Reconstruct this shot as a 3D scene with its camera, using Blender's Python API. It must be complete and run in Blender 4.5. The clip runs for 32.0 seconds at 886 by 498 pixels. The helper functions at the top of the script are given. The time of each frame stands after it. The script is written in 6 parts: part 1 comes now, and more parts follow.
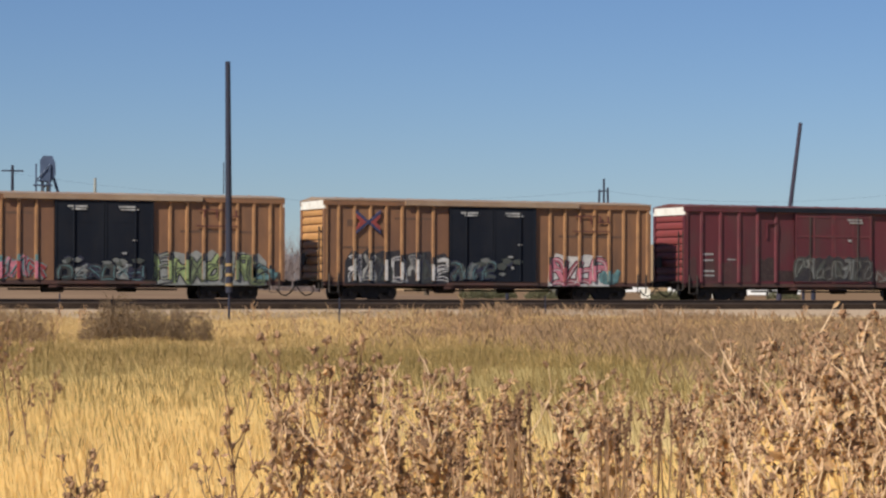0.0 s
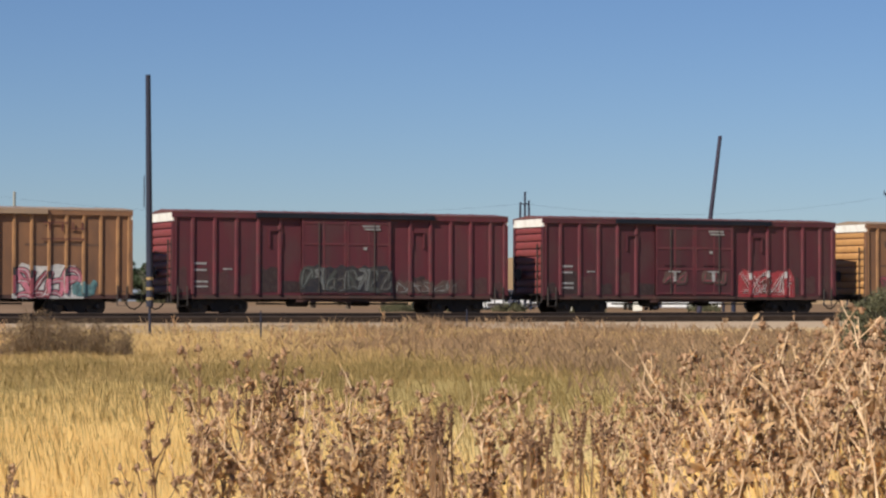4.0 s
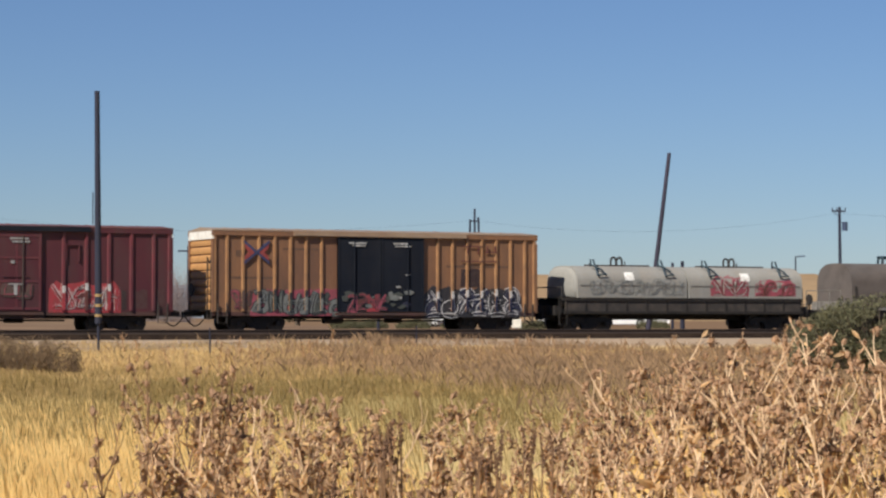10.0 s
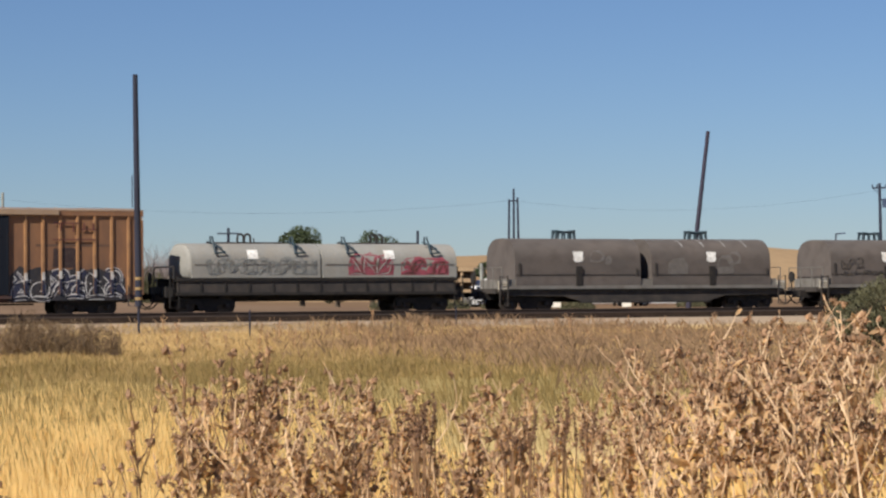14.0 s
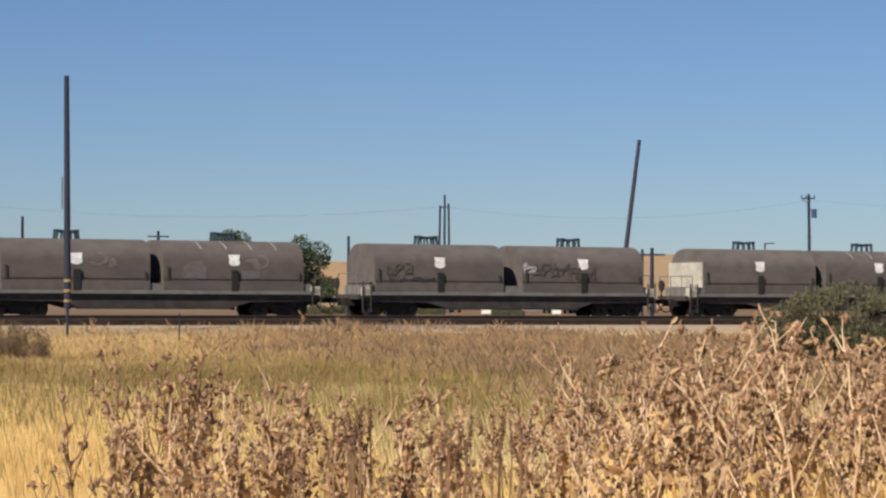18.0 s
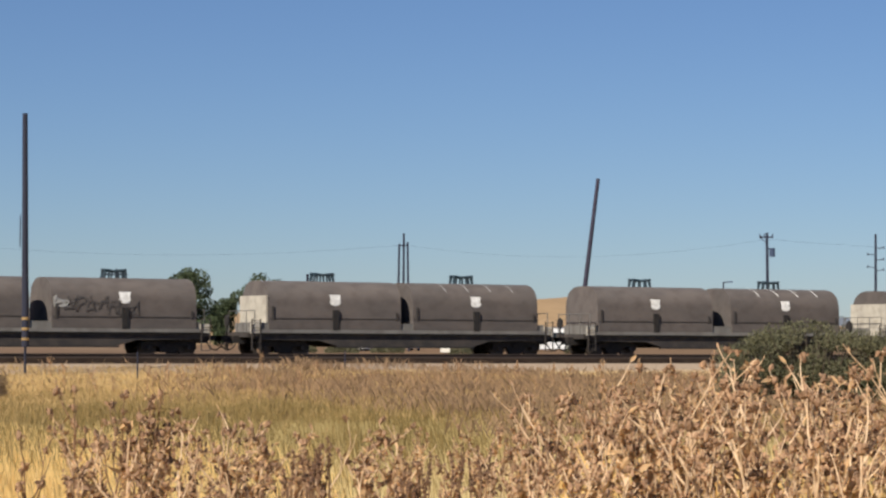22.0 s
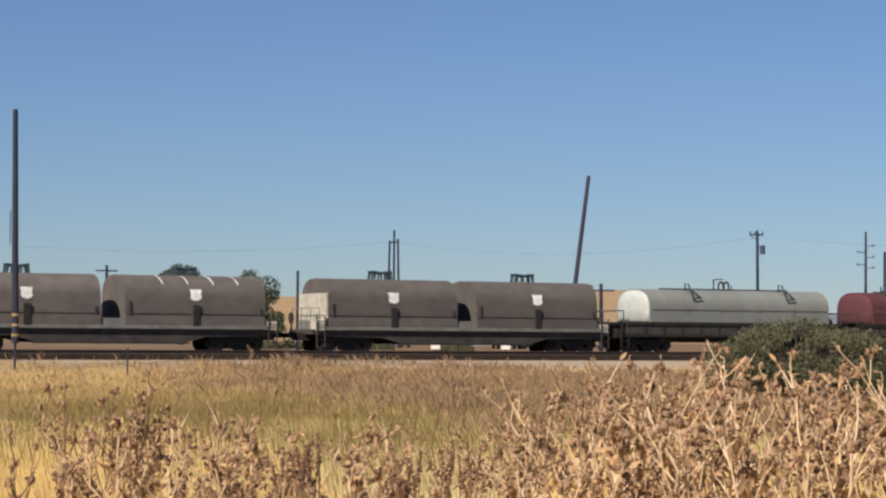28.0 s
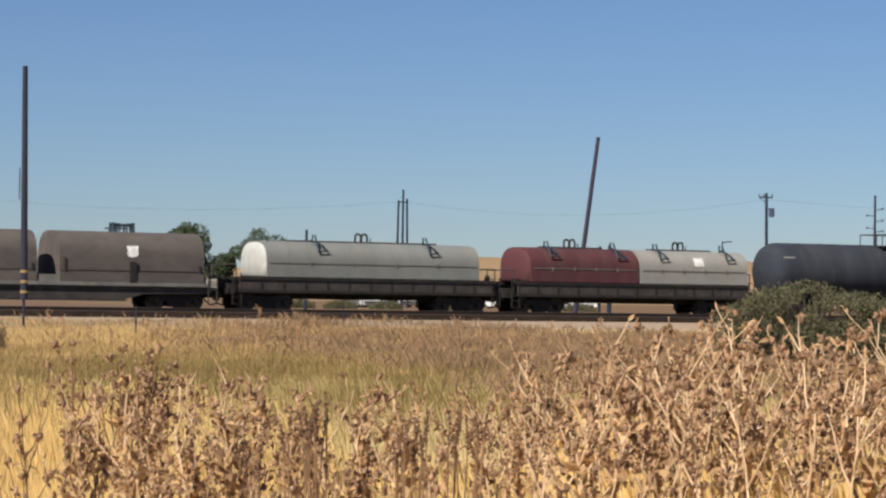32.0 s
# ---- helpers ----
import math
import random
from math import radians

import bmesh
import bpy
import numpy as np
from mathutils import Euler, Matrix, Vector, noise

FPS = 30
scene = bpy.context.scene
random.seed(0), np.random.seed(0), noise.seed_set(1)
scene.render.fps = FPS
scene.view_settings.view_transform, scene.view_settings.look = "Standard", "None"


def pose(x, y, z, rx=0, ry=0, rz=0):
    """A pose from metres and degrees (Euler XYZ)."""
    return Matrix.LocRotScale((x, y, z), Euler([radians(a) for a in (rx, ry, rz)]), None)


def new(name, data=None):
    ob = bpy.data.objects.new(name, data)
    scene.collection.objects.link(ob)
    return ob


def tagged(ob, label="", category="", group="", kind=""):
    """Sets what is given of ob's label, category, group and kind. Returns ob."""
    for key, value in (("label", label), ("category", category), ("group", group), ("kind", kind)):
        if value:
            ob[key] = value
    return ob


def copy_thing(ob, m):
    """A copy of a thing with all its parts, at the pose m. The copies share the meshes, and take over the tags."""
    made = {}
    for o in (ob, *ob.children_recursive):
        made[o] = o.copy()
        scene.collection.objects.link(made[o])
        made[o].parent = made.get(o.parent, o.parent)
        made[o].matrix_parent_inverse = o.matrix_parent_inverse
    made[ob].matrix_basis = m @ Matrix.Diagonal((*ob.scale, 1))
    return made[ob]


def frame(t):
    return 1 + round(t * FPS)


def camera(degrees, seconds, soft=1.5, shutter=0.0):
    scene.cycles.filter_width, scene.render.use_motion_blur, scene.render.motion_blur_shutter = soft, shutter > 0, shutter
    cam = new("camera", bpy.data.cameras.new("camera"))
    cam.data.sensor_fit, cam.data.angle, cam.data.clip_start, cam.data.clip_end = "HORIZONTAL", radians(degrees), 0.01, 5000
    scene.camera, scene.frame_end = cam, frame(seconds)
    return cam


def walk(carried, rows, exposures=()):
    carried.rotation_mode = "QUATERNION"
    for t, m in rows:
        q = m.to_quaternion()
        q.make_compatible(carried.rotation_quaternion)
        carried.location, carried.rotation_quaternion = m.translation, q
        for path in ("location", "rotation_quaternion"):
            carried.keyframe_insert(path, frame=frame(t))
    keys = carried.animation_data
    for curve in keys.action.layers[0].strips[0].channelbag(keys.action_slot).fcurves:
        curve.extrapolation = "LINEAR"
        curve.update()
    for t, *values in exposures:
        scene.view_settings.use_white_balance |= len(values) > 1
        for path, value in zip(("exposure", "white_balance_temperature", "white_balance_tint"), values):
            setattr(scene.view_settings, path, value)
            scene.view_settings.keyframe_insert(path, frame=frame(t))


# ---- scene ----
# One still standpoint beside a field; the phone is only turned by hand.
EYE = 1.6
RAIL = 0.9           # top of the rails under the train
SIDE = 95.45         # near flank of the train
TURNS = [  # seconds, sideways sway, heading, tilt, lean
    (0, 0, 22.799, 0.922, 0.238),
    (0.5, 0, 22.830, 0.909, 0.153),
    (1, 0, 22.987, 0.907, -0.000),
    (1.5, 0, 23.449, 0.870, 0.173),
    (2, 0, 23.705, 0.951, 0.356),
    (2.5, 0, 24.101, 1.121, 0.508),
    (4.5, 0, 24.761, 1.241, 0.009),
    (5, 0, 24.559, 1.162, 0.174),
    (5.5, 0, 23.661, 1.170, 0.346),
    (6, 0, 23.269, 1.072, 0.311),
    (6.5, 0, 23.686, 0.977, 0.490),
    (7, 0, 23.892, 1.007, 0.357),
    (7.5, 0, 23.935, 1.082, 0.157),
    (8, 0, 24.199, 1.245, 0.179),
    (8.5, 0, 24.757, 1.385, 0.189),
    (9, 0, 25.086, 1.416, 0.071),
    (9.5, 0, 25.435, 1.532, 0.088),
    (10, 0, 25.920, 1.655, 0.074),
    (10.5, 0, 26.127, 1.630, 0.105),
    (11, 0, 26.096, 1.445, 0.011),
    (11.5, 0, 26.168, 1.136, -0.205),
    (12, 0, 26.288, 0.796, -0.093),
    (12.5, 0, 26.286, 0.609, -0.086),
    (13, 0, 26.024, 0.472, -0.252),
    (13.5, 0.02, 25.558, 0.583, -0.524),
    (14, 0.03, 24.957, 1.184, -0.402),
    (14.5, 0.035, 24.657, 1.674, -0.126),
    (16.5, 0, 25.133, 1.670, 0.382),
    (17, 0, 25.904, 1.464, 0.486),
    (17.5, 0, 26.319, 1.370, 0.345),
    (18, 0, 26.649, 1.321, 0.209),
    (18.5, 0, 26.805, 1.335, 0.168),
    (19, 0, 27.051, 1.441, -0.027),
    (19.5, 0, 27.548, 1.484, -0.316),
    (20, 0, 28.018, 1.460, -0.359),
    (20.5, 0, 27.885, 1.393, -0.189),
    (21, 0, 27.612, 1.484, 0.095),
    (21.5, 0, 27.696, 1.764, 0.199),
    (22, 0, 27.637, 2.254, 0.246),
    (22.5, 0, 27.596, 2.661, 0.323),
    (23, 0, 27.683, 2.738, 0.273),
    (23.5, 0, 27.782, 2.803, 0.119),
    (24, 0, 27.981, 2.835, 0.122),
    (24.5, 0, 28.025, 2.796, 0.259),
    (25, 0, 27.994, 2.604, 0.304),
    (25.5, 0, 27.863, 2.289, 0.367),
    (27.5, 0, 27.671, 2.155, 0.547),
    (28, 0, 27.870, 2.180, 0.353),
    (28.5, 0, 28.126, 2.154, 0.555),
    (29, 0, 28.297, 2.100, 0.524),
    (29.5, 0, 28.353, 2.201, 0.409),
    (30, 0, 28.435, 2.107, 0.294),
    (30.5, 0, 28.526, 1.963, 0.452),
    (31, 0, 28.574, 1.739, 0.700),
    (31.5, 0, 28.452, 1.399, 0.872),
    (32, 0, 27.667, 1.213, 0.821),
]


def eye_pose(sway, heading, tilt, lean):
    h = radians(heading)
    return pose(sway * math.cos(h), -sway * math.sin(h), EYE, 90 + tilt, 0, -heading) @ pose(0, 0, 0, 0, 0, lean)


cam = camera(21.216, 32.0, soft=2.4)
walk(cam, [(t, eye_pose(s, h, p, r)) for t, s, h, p, r in TURNS])

# ---- light ----
SUN_EL, SUN_OFF = 42.0, 26.0     # height, and turn from the track's line towards the viewer
sun_dir = Vector((-math.cos(radians(SUN_EL)) * math.cos(radians(SUN_OFF)),
                  -math.cos(radians(SUN_EL)) * math.sin(radians(SUN_OFF)), math.sin(radians(SUN_EL))))
world = bpy.data.worlds.new("sky")
scene.world = world
world.use_nodes = True
wn, wl = world.node_tree.nodes, world.node_tree.links
sky = wn.new("ShaderNodeTexSky")
sky.sky_type, sky.sun_disc = "NISHITA", False
sky.sun_elevation = radians(SUN_EL)
sky.sun_rotation = math.atan2(sun_dir.x, sun_dir.y)
sky.altitude, sky.air_density, sky.dust_density, sky.ozone_density = 600, 1.0, 0.2, 4.0
tint = wn.new("ShaderNodeMix")
tint.data_type, tint.blend_type = "RGBA", "MULTIPLY"
tint.inputs[0].default_value = 1.0
tint.inputs[7].default_value = (0.82, 0.93, 1.165, 1)
wl.new(sky.outputs[0], tint.inputs[6])
wn["Background"].inputs["Strength"].default_value = 0.047
wl.new(tint.outputs[2], wn["Background"].inputs[0])
sun = bpy.data.lights.new("sun", "SUN")
sun.energy, sun.angle, sun.color = 4.9, radians(0.53), (1.0, 0.93, 0.82)
sun_ob = new("sun", sun)
sun_ob.rotation_mode = "QUATERNION"
sun_ob.rotation_quaternion = sun_dir.to_track_quat("Z", "Y")
sun_ob.location = (0, 0, 60)
scene.view_settings.exposure = 0.5


# ---- materials ----
def material(name, a, b=None, scale=1.0, fine=20.0, rough=0.7, metal=0.0, bump=0.15, dirt=None, dirt_amount=0.35,
             island=0.0, streak=1.0, through_light=0.0, each=0.0):
    """Two tones in large soft patches, fine grain with relief, and dirt. streak under 1 draws the patches out upright."""
    m = bpy.data.materials.new(name)
    m.use_nodes = True
    n, l = m.node_tree.nodes, m.node_tree.links
    p = n["Principled BSDF"]
    b = b or tuple(c * 0.75 for c in a)
    co = n.new("ShaderNodeTexCoord")
    mp = n.new("ShaderNodeMapping")
    mp.inputs["Scale"].default_value = (1, streak, streak)
    l.new(co.outputs["Object"], mp.inputs[0])

    def tex(s, detail):
        t = n.new("ShaderNodeTexNoise")
        t.inputs["Scale"].default_value, t.inputs["Detail"].default_value = s, detail
        l.new(mp.outputs[0], t.inputs["Vector"])
        return t.outputs["Fac"]

    def mix(f, x, y):
        k = n.new("ShaderNodeMix")
        k.data_type = "RGBA"
        for sock, v in ((k.inputs[0], f), (k.inputs[6], x), (k.inputs[7], y)):
            if isinstance(v, bpy.types.NodeSocket):
                l.new(v, sock)
            elif isinstance(v, tuple):
                sock.default_value = (*v, 1)
            else:
                sock.default_value = v
        return k.outputs[2]

    def ramp(f, lo, hi):
        k = n.new("ShaderNodeMapRange")
        k.inputs[1].default_value, k.inputs[2].default_value = lo, hi
        l.new(f, k.inputs[0])
        return k.outputs[0]

    col = mix(ramp(tex(scale, 4), 0.35, 0.65), a, b)
    if island:
        g = n.new("ShaderNodeNewGeometry")
        r = n.new("ShaderNodeValToRGB")
        r.color_ramp.elements[0].color = (*(c * (1 - island) for c in b), 1)
        r.color_ramp.elements[1].color = (*(min(0.95, c * (1 + island)) for c in a), 1)
        l.new(g.outputs["Random Per Island"], r.inputs[0])
        col = mix(0.65, col, r.outputs[0])
    if each:
        o = n.new("ShaderNodeObjectInfo")
        h = n.new("ShaderNodeHueSaturation")
        l.new(col, h.inputs["Color"])
        vr = n.new("ShaderNodeMapRange")
        vr.inputs[3].default_value, vr.inputs[4].default_value = 1 - each, 1 + each
        l.new(o.outputs["Random"], vr.inputs[0])
        l.new(vr.outputs[0], h.inputs["Value"])
        col = h.outputs[0]
    if dirt:
        k = n.new("ShaderNodeMath")
        k.operation = "MULTIPLY"
        l.new(ramp(tex(scale * 2.7, 8), 0.45, 0.7), k.inputs[0])
        k.inputs[1].default_value = dirt_amount
        col = mix(k.outputs[0], col, dirt)
    grain = tex(fine, 3)
    col = mix(ramp(grain, 0.3, 0.7), mix(0.12, col, (0.02, 0.018, 0.015)), col)
    l.new(col, p.inputs["Base Color"])
    p.inputs["Roughness"].default_value, p.inputs["Metallic"].default_value = rough, metal
    if bump:
        bp = n.new("ShaderNodeBump")
        bp.inputs["Strength"].default_value, bp.inputs["Distance"].default_value = bump, 0.02
        l.new(grain, bp.inputs["Height"])
        l.new(bp.outputs[0], p.inputs["Normal"])
    if through_light:
        tr = n.new("ShaderNodeBsdfTranslucent")
        ms = n.new("ShaderNodeMixShader")
        ms.inputs[0].default_value = through_light
        l.new(col, tr.inputs[0])
        l.new(p.outputs[0], ms.inputs[1])
        l.new(tr.outputs[0], ms.inputs[2])
        l.new(ms.outputs[0], n["Material Output"].inputs[0])
    return m


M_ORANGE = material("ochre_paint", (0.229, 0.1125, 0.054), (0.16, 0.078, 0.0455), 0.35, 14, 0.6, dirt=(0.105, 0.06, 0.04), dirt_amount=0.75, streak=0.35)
# end paint is brightened for the sun falling on it; the flanks are weathered
M_ORANGE_END_LIT = material("sunlit_ochre_end_paint", (0.46, 0.24, 0.085), (0.38, 0.19, 0.065), 0.7, 14, 0.6, dirt=(0.2, 0.1, 0.04), dirt_amount=0.25)
M_RED_END_LIT = material("sunlit_oxide_red_end_paint", (0.20, 0.036, 0.036), (0.16, 0.03, 0.03), 0.7, 14, 0.6, dirt=(0.1, 0.05, 0.04), dirt_amount=0.25)
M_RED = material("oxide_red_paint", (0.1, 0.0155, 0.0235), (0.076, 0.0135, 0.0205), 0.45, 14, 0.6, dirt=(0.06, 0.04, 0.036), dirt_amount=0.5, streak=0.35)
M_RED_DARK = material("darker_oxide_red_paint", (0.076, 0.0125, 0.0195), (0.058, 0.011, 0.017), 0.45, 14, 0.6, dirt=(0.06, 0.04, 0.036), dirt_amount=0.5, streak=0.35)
# worn post paint, also made paler to carry the sun's highlight on the ribs
M_ORANGE_POST = material("worn_lit_ochre_post_paint", (0.34, 0.178, 0.078), (0.25, 0.125, 0.058), 0.8, 18, 0.55, dirt=(0.12, 0.07, 0.045), dirt_amount=0.5)
M_RED_POST = material("worn_lit_red_post_paint", (0.135, 0.026, 0.034), (0.09, 0.018, 0.026), 0.8, 18, 0.55, dirt=(0.07, 0.045, 0.04), dirt_amount=0.5)
M_DOOR = material("black_door_paint", (0.013, 0.016, 0.024), (0.018, 0.021, 0.029), 0.8, 12, 0.75, dirt=(0.03, 0.028, 0.03), dirt_amount=0.25, streak=0.4)
M_ROOFWHITE = material("white_end_paint", (0.78, 0.76, 0.70), (0.66, 0.63, 0.56), 1.0, 10, 0.5, dirt=(0.35, 0.28, 0.2), dirt_amount=0.3)
M_ROOF = material("galvanised_roof", (0.40, 0.30, 0.21), (0.32, 0.22, 0.15), 0.6, 12, 0.5, 0.3, dirt=(0.25, 0.15, 0.09))
M_REDROOF = material("dusty_red_roof", (0.14, 0.05, 0.045), (0.10, 0.035, 0.032), 0.6, 12, 0.6, dirt=(0.12, 0.08, 0.06))
M_BLACK = material("sooty_steel", (0.012, 0.011, 0.011), (0.024, 0.020, 0.018), 1.5, 25, 0.75, 0.2, dirt=(0.06, 0.045, 0.035))
M_RUSTSILL = material("rusty_sill", (0.085, 0.034, 0.028), (0.05, 0.028, 0.024), 1.0, 20, 0.8, dirt=(0.05, 0.04, 0.035))
M_FRAME = material("dark_frame_steel", (0.0306, 0.0272, 0.02516), (0.051, 0.04216, 0.03672), 0.8, 20, 0.7, 0.1, dirt=(0.12, 0.09, 0.07))
M_WHEEL = material("worn_wheel_steel", (0.05, 0.042, 0.036), (0.09, 0.07, 0.055), 3, 30, 0.5, 0.6)
M_HOOD = material("weathered_brown_hood", (0.1151, 0.09492, 0.08402), (0.09283, 0.07932, 0.07222), 0.5, 16, 0.85, 0.0, dirt=(0.055, 0.042, 0.037), dirt_amount=0.5, streak=1.6, each=0.12)
M_HOODWHITE = material("dirty_white_hood", (0.2655, 0.2602, 0.2389), (0.2178, 0.2124, 0.1965), 0.5, 16, 0.9, dirt=(0.25, 0.22, 0.18), dirt_amount=0.5, streak=0.3)
M_HOODGREY = material("pale_grey_hood", (0.182, 0.192, 0.18), (0.152, 0.16, 0.152), 0.5, 16, 0.9, dirt=(0.22, 0.21, 0.17), dirt_amount=0.5, streak=0.3)
# far paler than the grey hood: sunlight on its ends put into the colour
M_HOODEND = material("sunlit_pale_hood_end", (0.46, 0.46, 0.43), (0.38, 0.38, 0.355), 0.8, 16, 0.75, dirt=(0.25, 0.23, 0.2), dirt_amount=0.35)
M_HOODRED = material("faded_red_hood", (0.088, 0.0215, 0.0255), (0.066, 0.0165, 0.02), 0.6, 16, 0.85, dirt=(0.10, 0.06, 0.05), streak=0.3)
M_SILL = material("pale_dusty_sill", (0.156, 0.147, 0.132), (0.108, 0.099, 0.09), 0.8, 18, 0.7, dirt=(0.08, 0.07, 0.06), dirt_amount=0.6)
M_TROUGH = material("pale_trough_steel", (0.21, 0.1995, 0.182), (0.154, 0.1435, 0.1295), 0.8, 18, 0.7, dirt=(0.10, 0.085, 0.07), dirt_amount=0.6)
M_SHIELD = material("pale_grey_shield", (0.51, 0.462, 0.377), (0.39, 0.35, 0.286), 1.0, 18, 0.7, dirt=(0.14, 0.12, 0.1))
M_TANK = material("black_tank_paint", (0.033, 0.038, 0.05), (0.043, 0.048, 0.06), 0.7, 14, 0.65, dirt=(0.075, 0.072, 0.07), streak=0.3)
M_WHITE = material("white_stencil", (0.82, 0.81, 0.78), (0.62, 0.61, 0.58), 3, 30, 0.6, dirt=(0.3, 0.27, 0.22), dirt_amount=0.5)
M_STENCIL = material("worn_white_stencil", (0.5, 0.5, 0.49), (0.2, 0.2, 0.2), 6, 30, 0.6)
M_DULLWHITE = material("faded_stencil", (0.36, 0.36, 0.36), (0.22, 0.21, 0.2), 4, 30, 0.65)
M_BLUE = material("blue_emblem", (0.04, 0.045, 0.11), None, 2, 20, 0.6)
M_EMBLEMRED = material("red_emblem", (0.27, 0.05, 0.045), None, 2, 20, 0.6)
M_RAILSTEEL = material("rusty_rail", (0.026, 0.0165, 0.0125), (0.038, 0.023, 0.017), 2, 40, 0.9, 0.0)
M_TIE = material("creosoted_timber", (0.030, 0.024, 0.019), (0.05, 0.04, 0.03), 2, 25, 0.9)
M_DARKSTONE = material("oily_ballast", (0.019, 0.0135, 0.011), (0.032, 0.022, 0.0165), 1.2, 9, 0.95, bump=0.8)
M_POLE = material("weathered_pole", (0.009, 0.012, 0.029), (0.015, 0.018, 0.038), 1.5, 30, 0.85, streak=0.2)
M_POLEBROWN = material("brown_pole", (0.034, 0.030, 0.052), (0.026, 0.022, 0.040), 1.5, 30, 0.85, streak=0.2)
M_YELLOW = material("yellow_marker", (0.30, 0.20, 0.08), None, 4, 20, 0.6)
M_BLUESTEEL = material("dark_blue_grey_steel", (0.012, 0.034, 0.050), (0.02, 0.046, 0.062), 1.5, 25, 0.7, dirt=(0.06, 0.05, 0.05))
M_ZINC = material("zinc_sheet", (0.3031, 0.31, 0.275), (0.2393, 0.2495, 0.225), 0.6, 10, 0.85, 0.0)
M_DARKZINC = material("dark_blue_steel", (0.042, 0.06375, 0.115), (0.07, 0.102, 0.1725), 0.8, 10, 0.6, 0.2)
M_STRAW = material("straw_grass", (0.92, 0.69, 0.305), (0.86, 0.61, 0.25), 0.5, 6, 0.8, bump=0, island=0.03, through_light=0.5)
M_GREEN = material("green_gold_grass", (0.34, 0.238, 0.085), (0.22, 0.163, 0.056), 0.35, 6, 0.8, bump=0, island=0.18, through_light=0.45)
M_FARGRASS = material("far_dry_grass", (0.58, 0.405, 0.175), (0.44, 0.30, 0.13), 0.12, 6, 0.85, bump=0, island=0.2, through_light=0.25)
M_DRYWEED = material("red_brown_dry_weed", (0.2904, 0.1848, 0.099), (0.1848, 0.1155, 0.066), 0.2, 6, 0.9, bump=0, island=0.35, through_light=0.15)
M_BROWNBUSH = material("dead_brush", (0.185, 0.12, 0.066), (0.115, 0.078, 0.045), 0.6, 8, 0.9, bump=0, island=0.35)
M_STEM = material("dry_stem", (0.74, 0.54, 0.345), (0.44, 0.29, 0.17), 6, 50, 0.8, bump=0.1)
M_DARKSTEM = material("dark_dry_stem", (0.26, 0.15, 0.075), (0.15, 0.085, 0.045), 6, 50, 0.85, bump=0.1)
M_LEAF = material("withered_leaf", (0.69, 0.445, 0.232), (0.31, 0.18, 0.09), 5, 60, 0.8, bump=0.1, island=0.45, through_light=0.45)
M_HEAD = material("dark_seed_head", (0.36, 0.215, 0.12), (0.2, 0.116, 0.067), 20, 80, 0.9, bump=0.5, island=0.3)
M_DOCK = material("dark_dock_seed", (0.17, 0.09, 0.055), (0.10, 0.054, 0.034), 20, 80, 0.9, bump=0.4, island=0.3)
M_SHRUB = material("sage_green_leaf", (0.13, 0.12, 0.06), (0.072, 0.078, 0.038), 0.9, 10, 0.75, bump=0, island=0.45, through_light=0.2)
M_TREE = material("tree_leaf", (0.062, 0.085, 0.032), (0.036, 0.053, 0.02), 0.5, 6, 0.7, bump=0, island=0.4, through_light=0.2)
M_PALEBUSH = material("pale_twigs", (0.30, 0.24, 0.22), (0.22, 0.17, 0.16), 0.5, 6, 0.9, bump=0, island=0.2)
M_BARK = material("bark", (0.09, 0.065, 0.045), (0.06, 0.045, 0.03), 4, 30, 0.9)
M_DIRT = material("tan_dirt", (0.20, 0.135, 0.092), (0.15, 0.10, 0.07), 0.05, 1.5, 0.95, bump=0.5, dirt=(0.24, 0.18, 0.12))
M_HILL = material("dry_hill_grass", (0.34, 0.235, 0.135), (0.26, 0.172, 0.10), 0.012, 0.3, 0.95, bump=0.2, dirt=(0.25, 0.18, 0.12), dirt_amount=0.5)
M_FARHILL = material("far_blue_hill", (0.168, 0.189, 0.217), (0.147, 0.1645, 0.189), 0.004, 0.1, 1.0, bump=0)
M_TANWALL = material("tan_metal_wall", (0.364, 0.252, 0.14), (0.315, 0.21, 0.119), 0.4, 4, 0.7)
M_VEHICLE = material("white_vehicle_paint", (0.74, 0.74, 0.73), (0.66, 0.66, 0.65), 1.5, 15, 0.3)
M_GLASS = material("dark_car_glass", (0.02, 0.025, 0.03), None, 2, 20, 0.08, bump=0)
M_RUBBER = material("tyre_rubber", (0.02, 0.02, 0.02), None, 5, 40, 0.85)
PAINTS = {k: material(k + "_spray_paint", c, tuple(v * 0.8 for v in c), 3, 25, 0.55, dirt=(0.08, 0.06, 0.05), dirt_amount=0.4) for k, c in {
    "green": (0.30, 0.38, 0.16), "teal": (0.12, 0.24, 0.25), "pink": (0.60, 0.20, 0.26), "pale": (0.58, 0.56, 0.54),
    "red": (0.36, 0.04, 0.05), "grey": (0.18, 0.19, 0.18), "black": (0.022, 0.022, 0.028), "navy": (0.016, 0.02, 0.05),
    "rose": (0.31, 0.066, 0.092), "brown": (0.10, 0.062, 0.052), "faded": (0.27, 0.28, 0.265), "chalk": (0.36, 0.355, 0.33), "rust": (0.12, 0.035, 0.03), "moss": (0.17, 0.21, 0.11), "slate": (0.06, 0.07, 0.062), "umber": (0.100, 0.087, 0.078), "soot": (0.045, 0.040, 0.038), "ghost": (0.145, 0.132, 0.122), "primer": (0.072, 0.027, 0.027), "band": (0.125, 0.068, 0.042), "bay": (0.036, 0.019, 0.019), "wash": (0.27, 0.265, 0.25)}.items()}


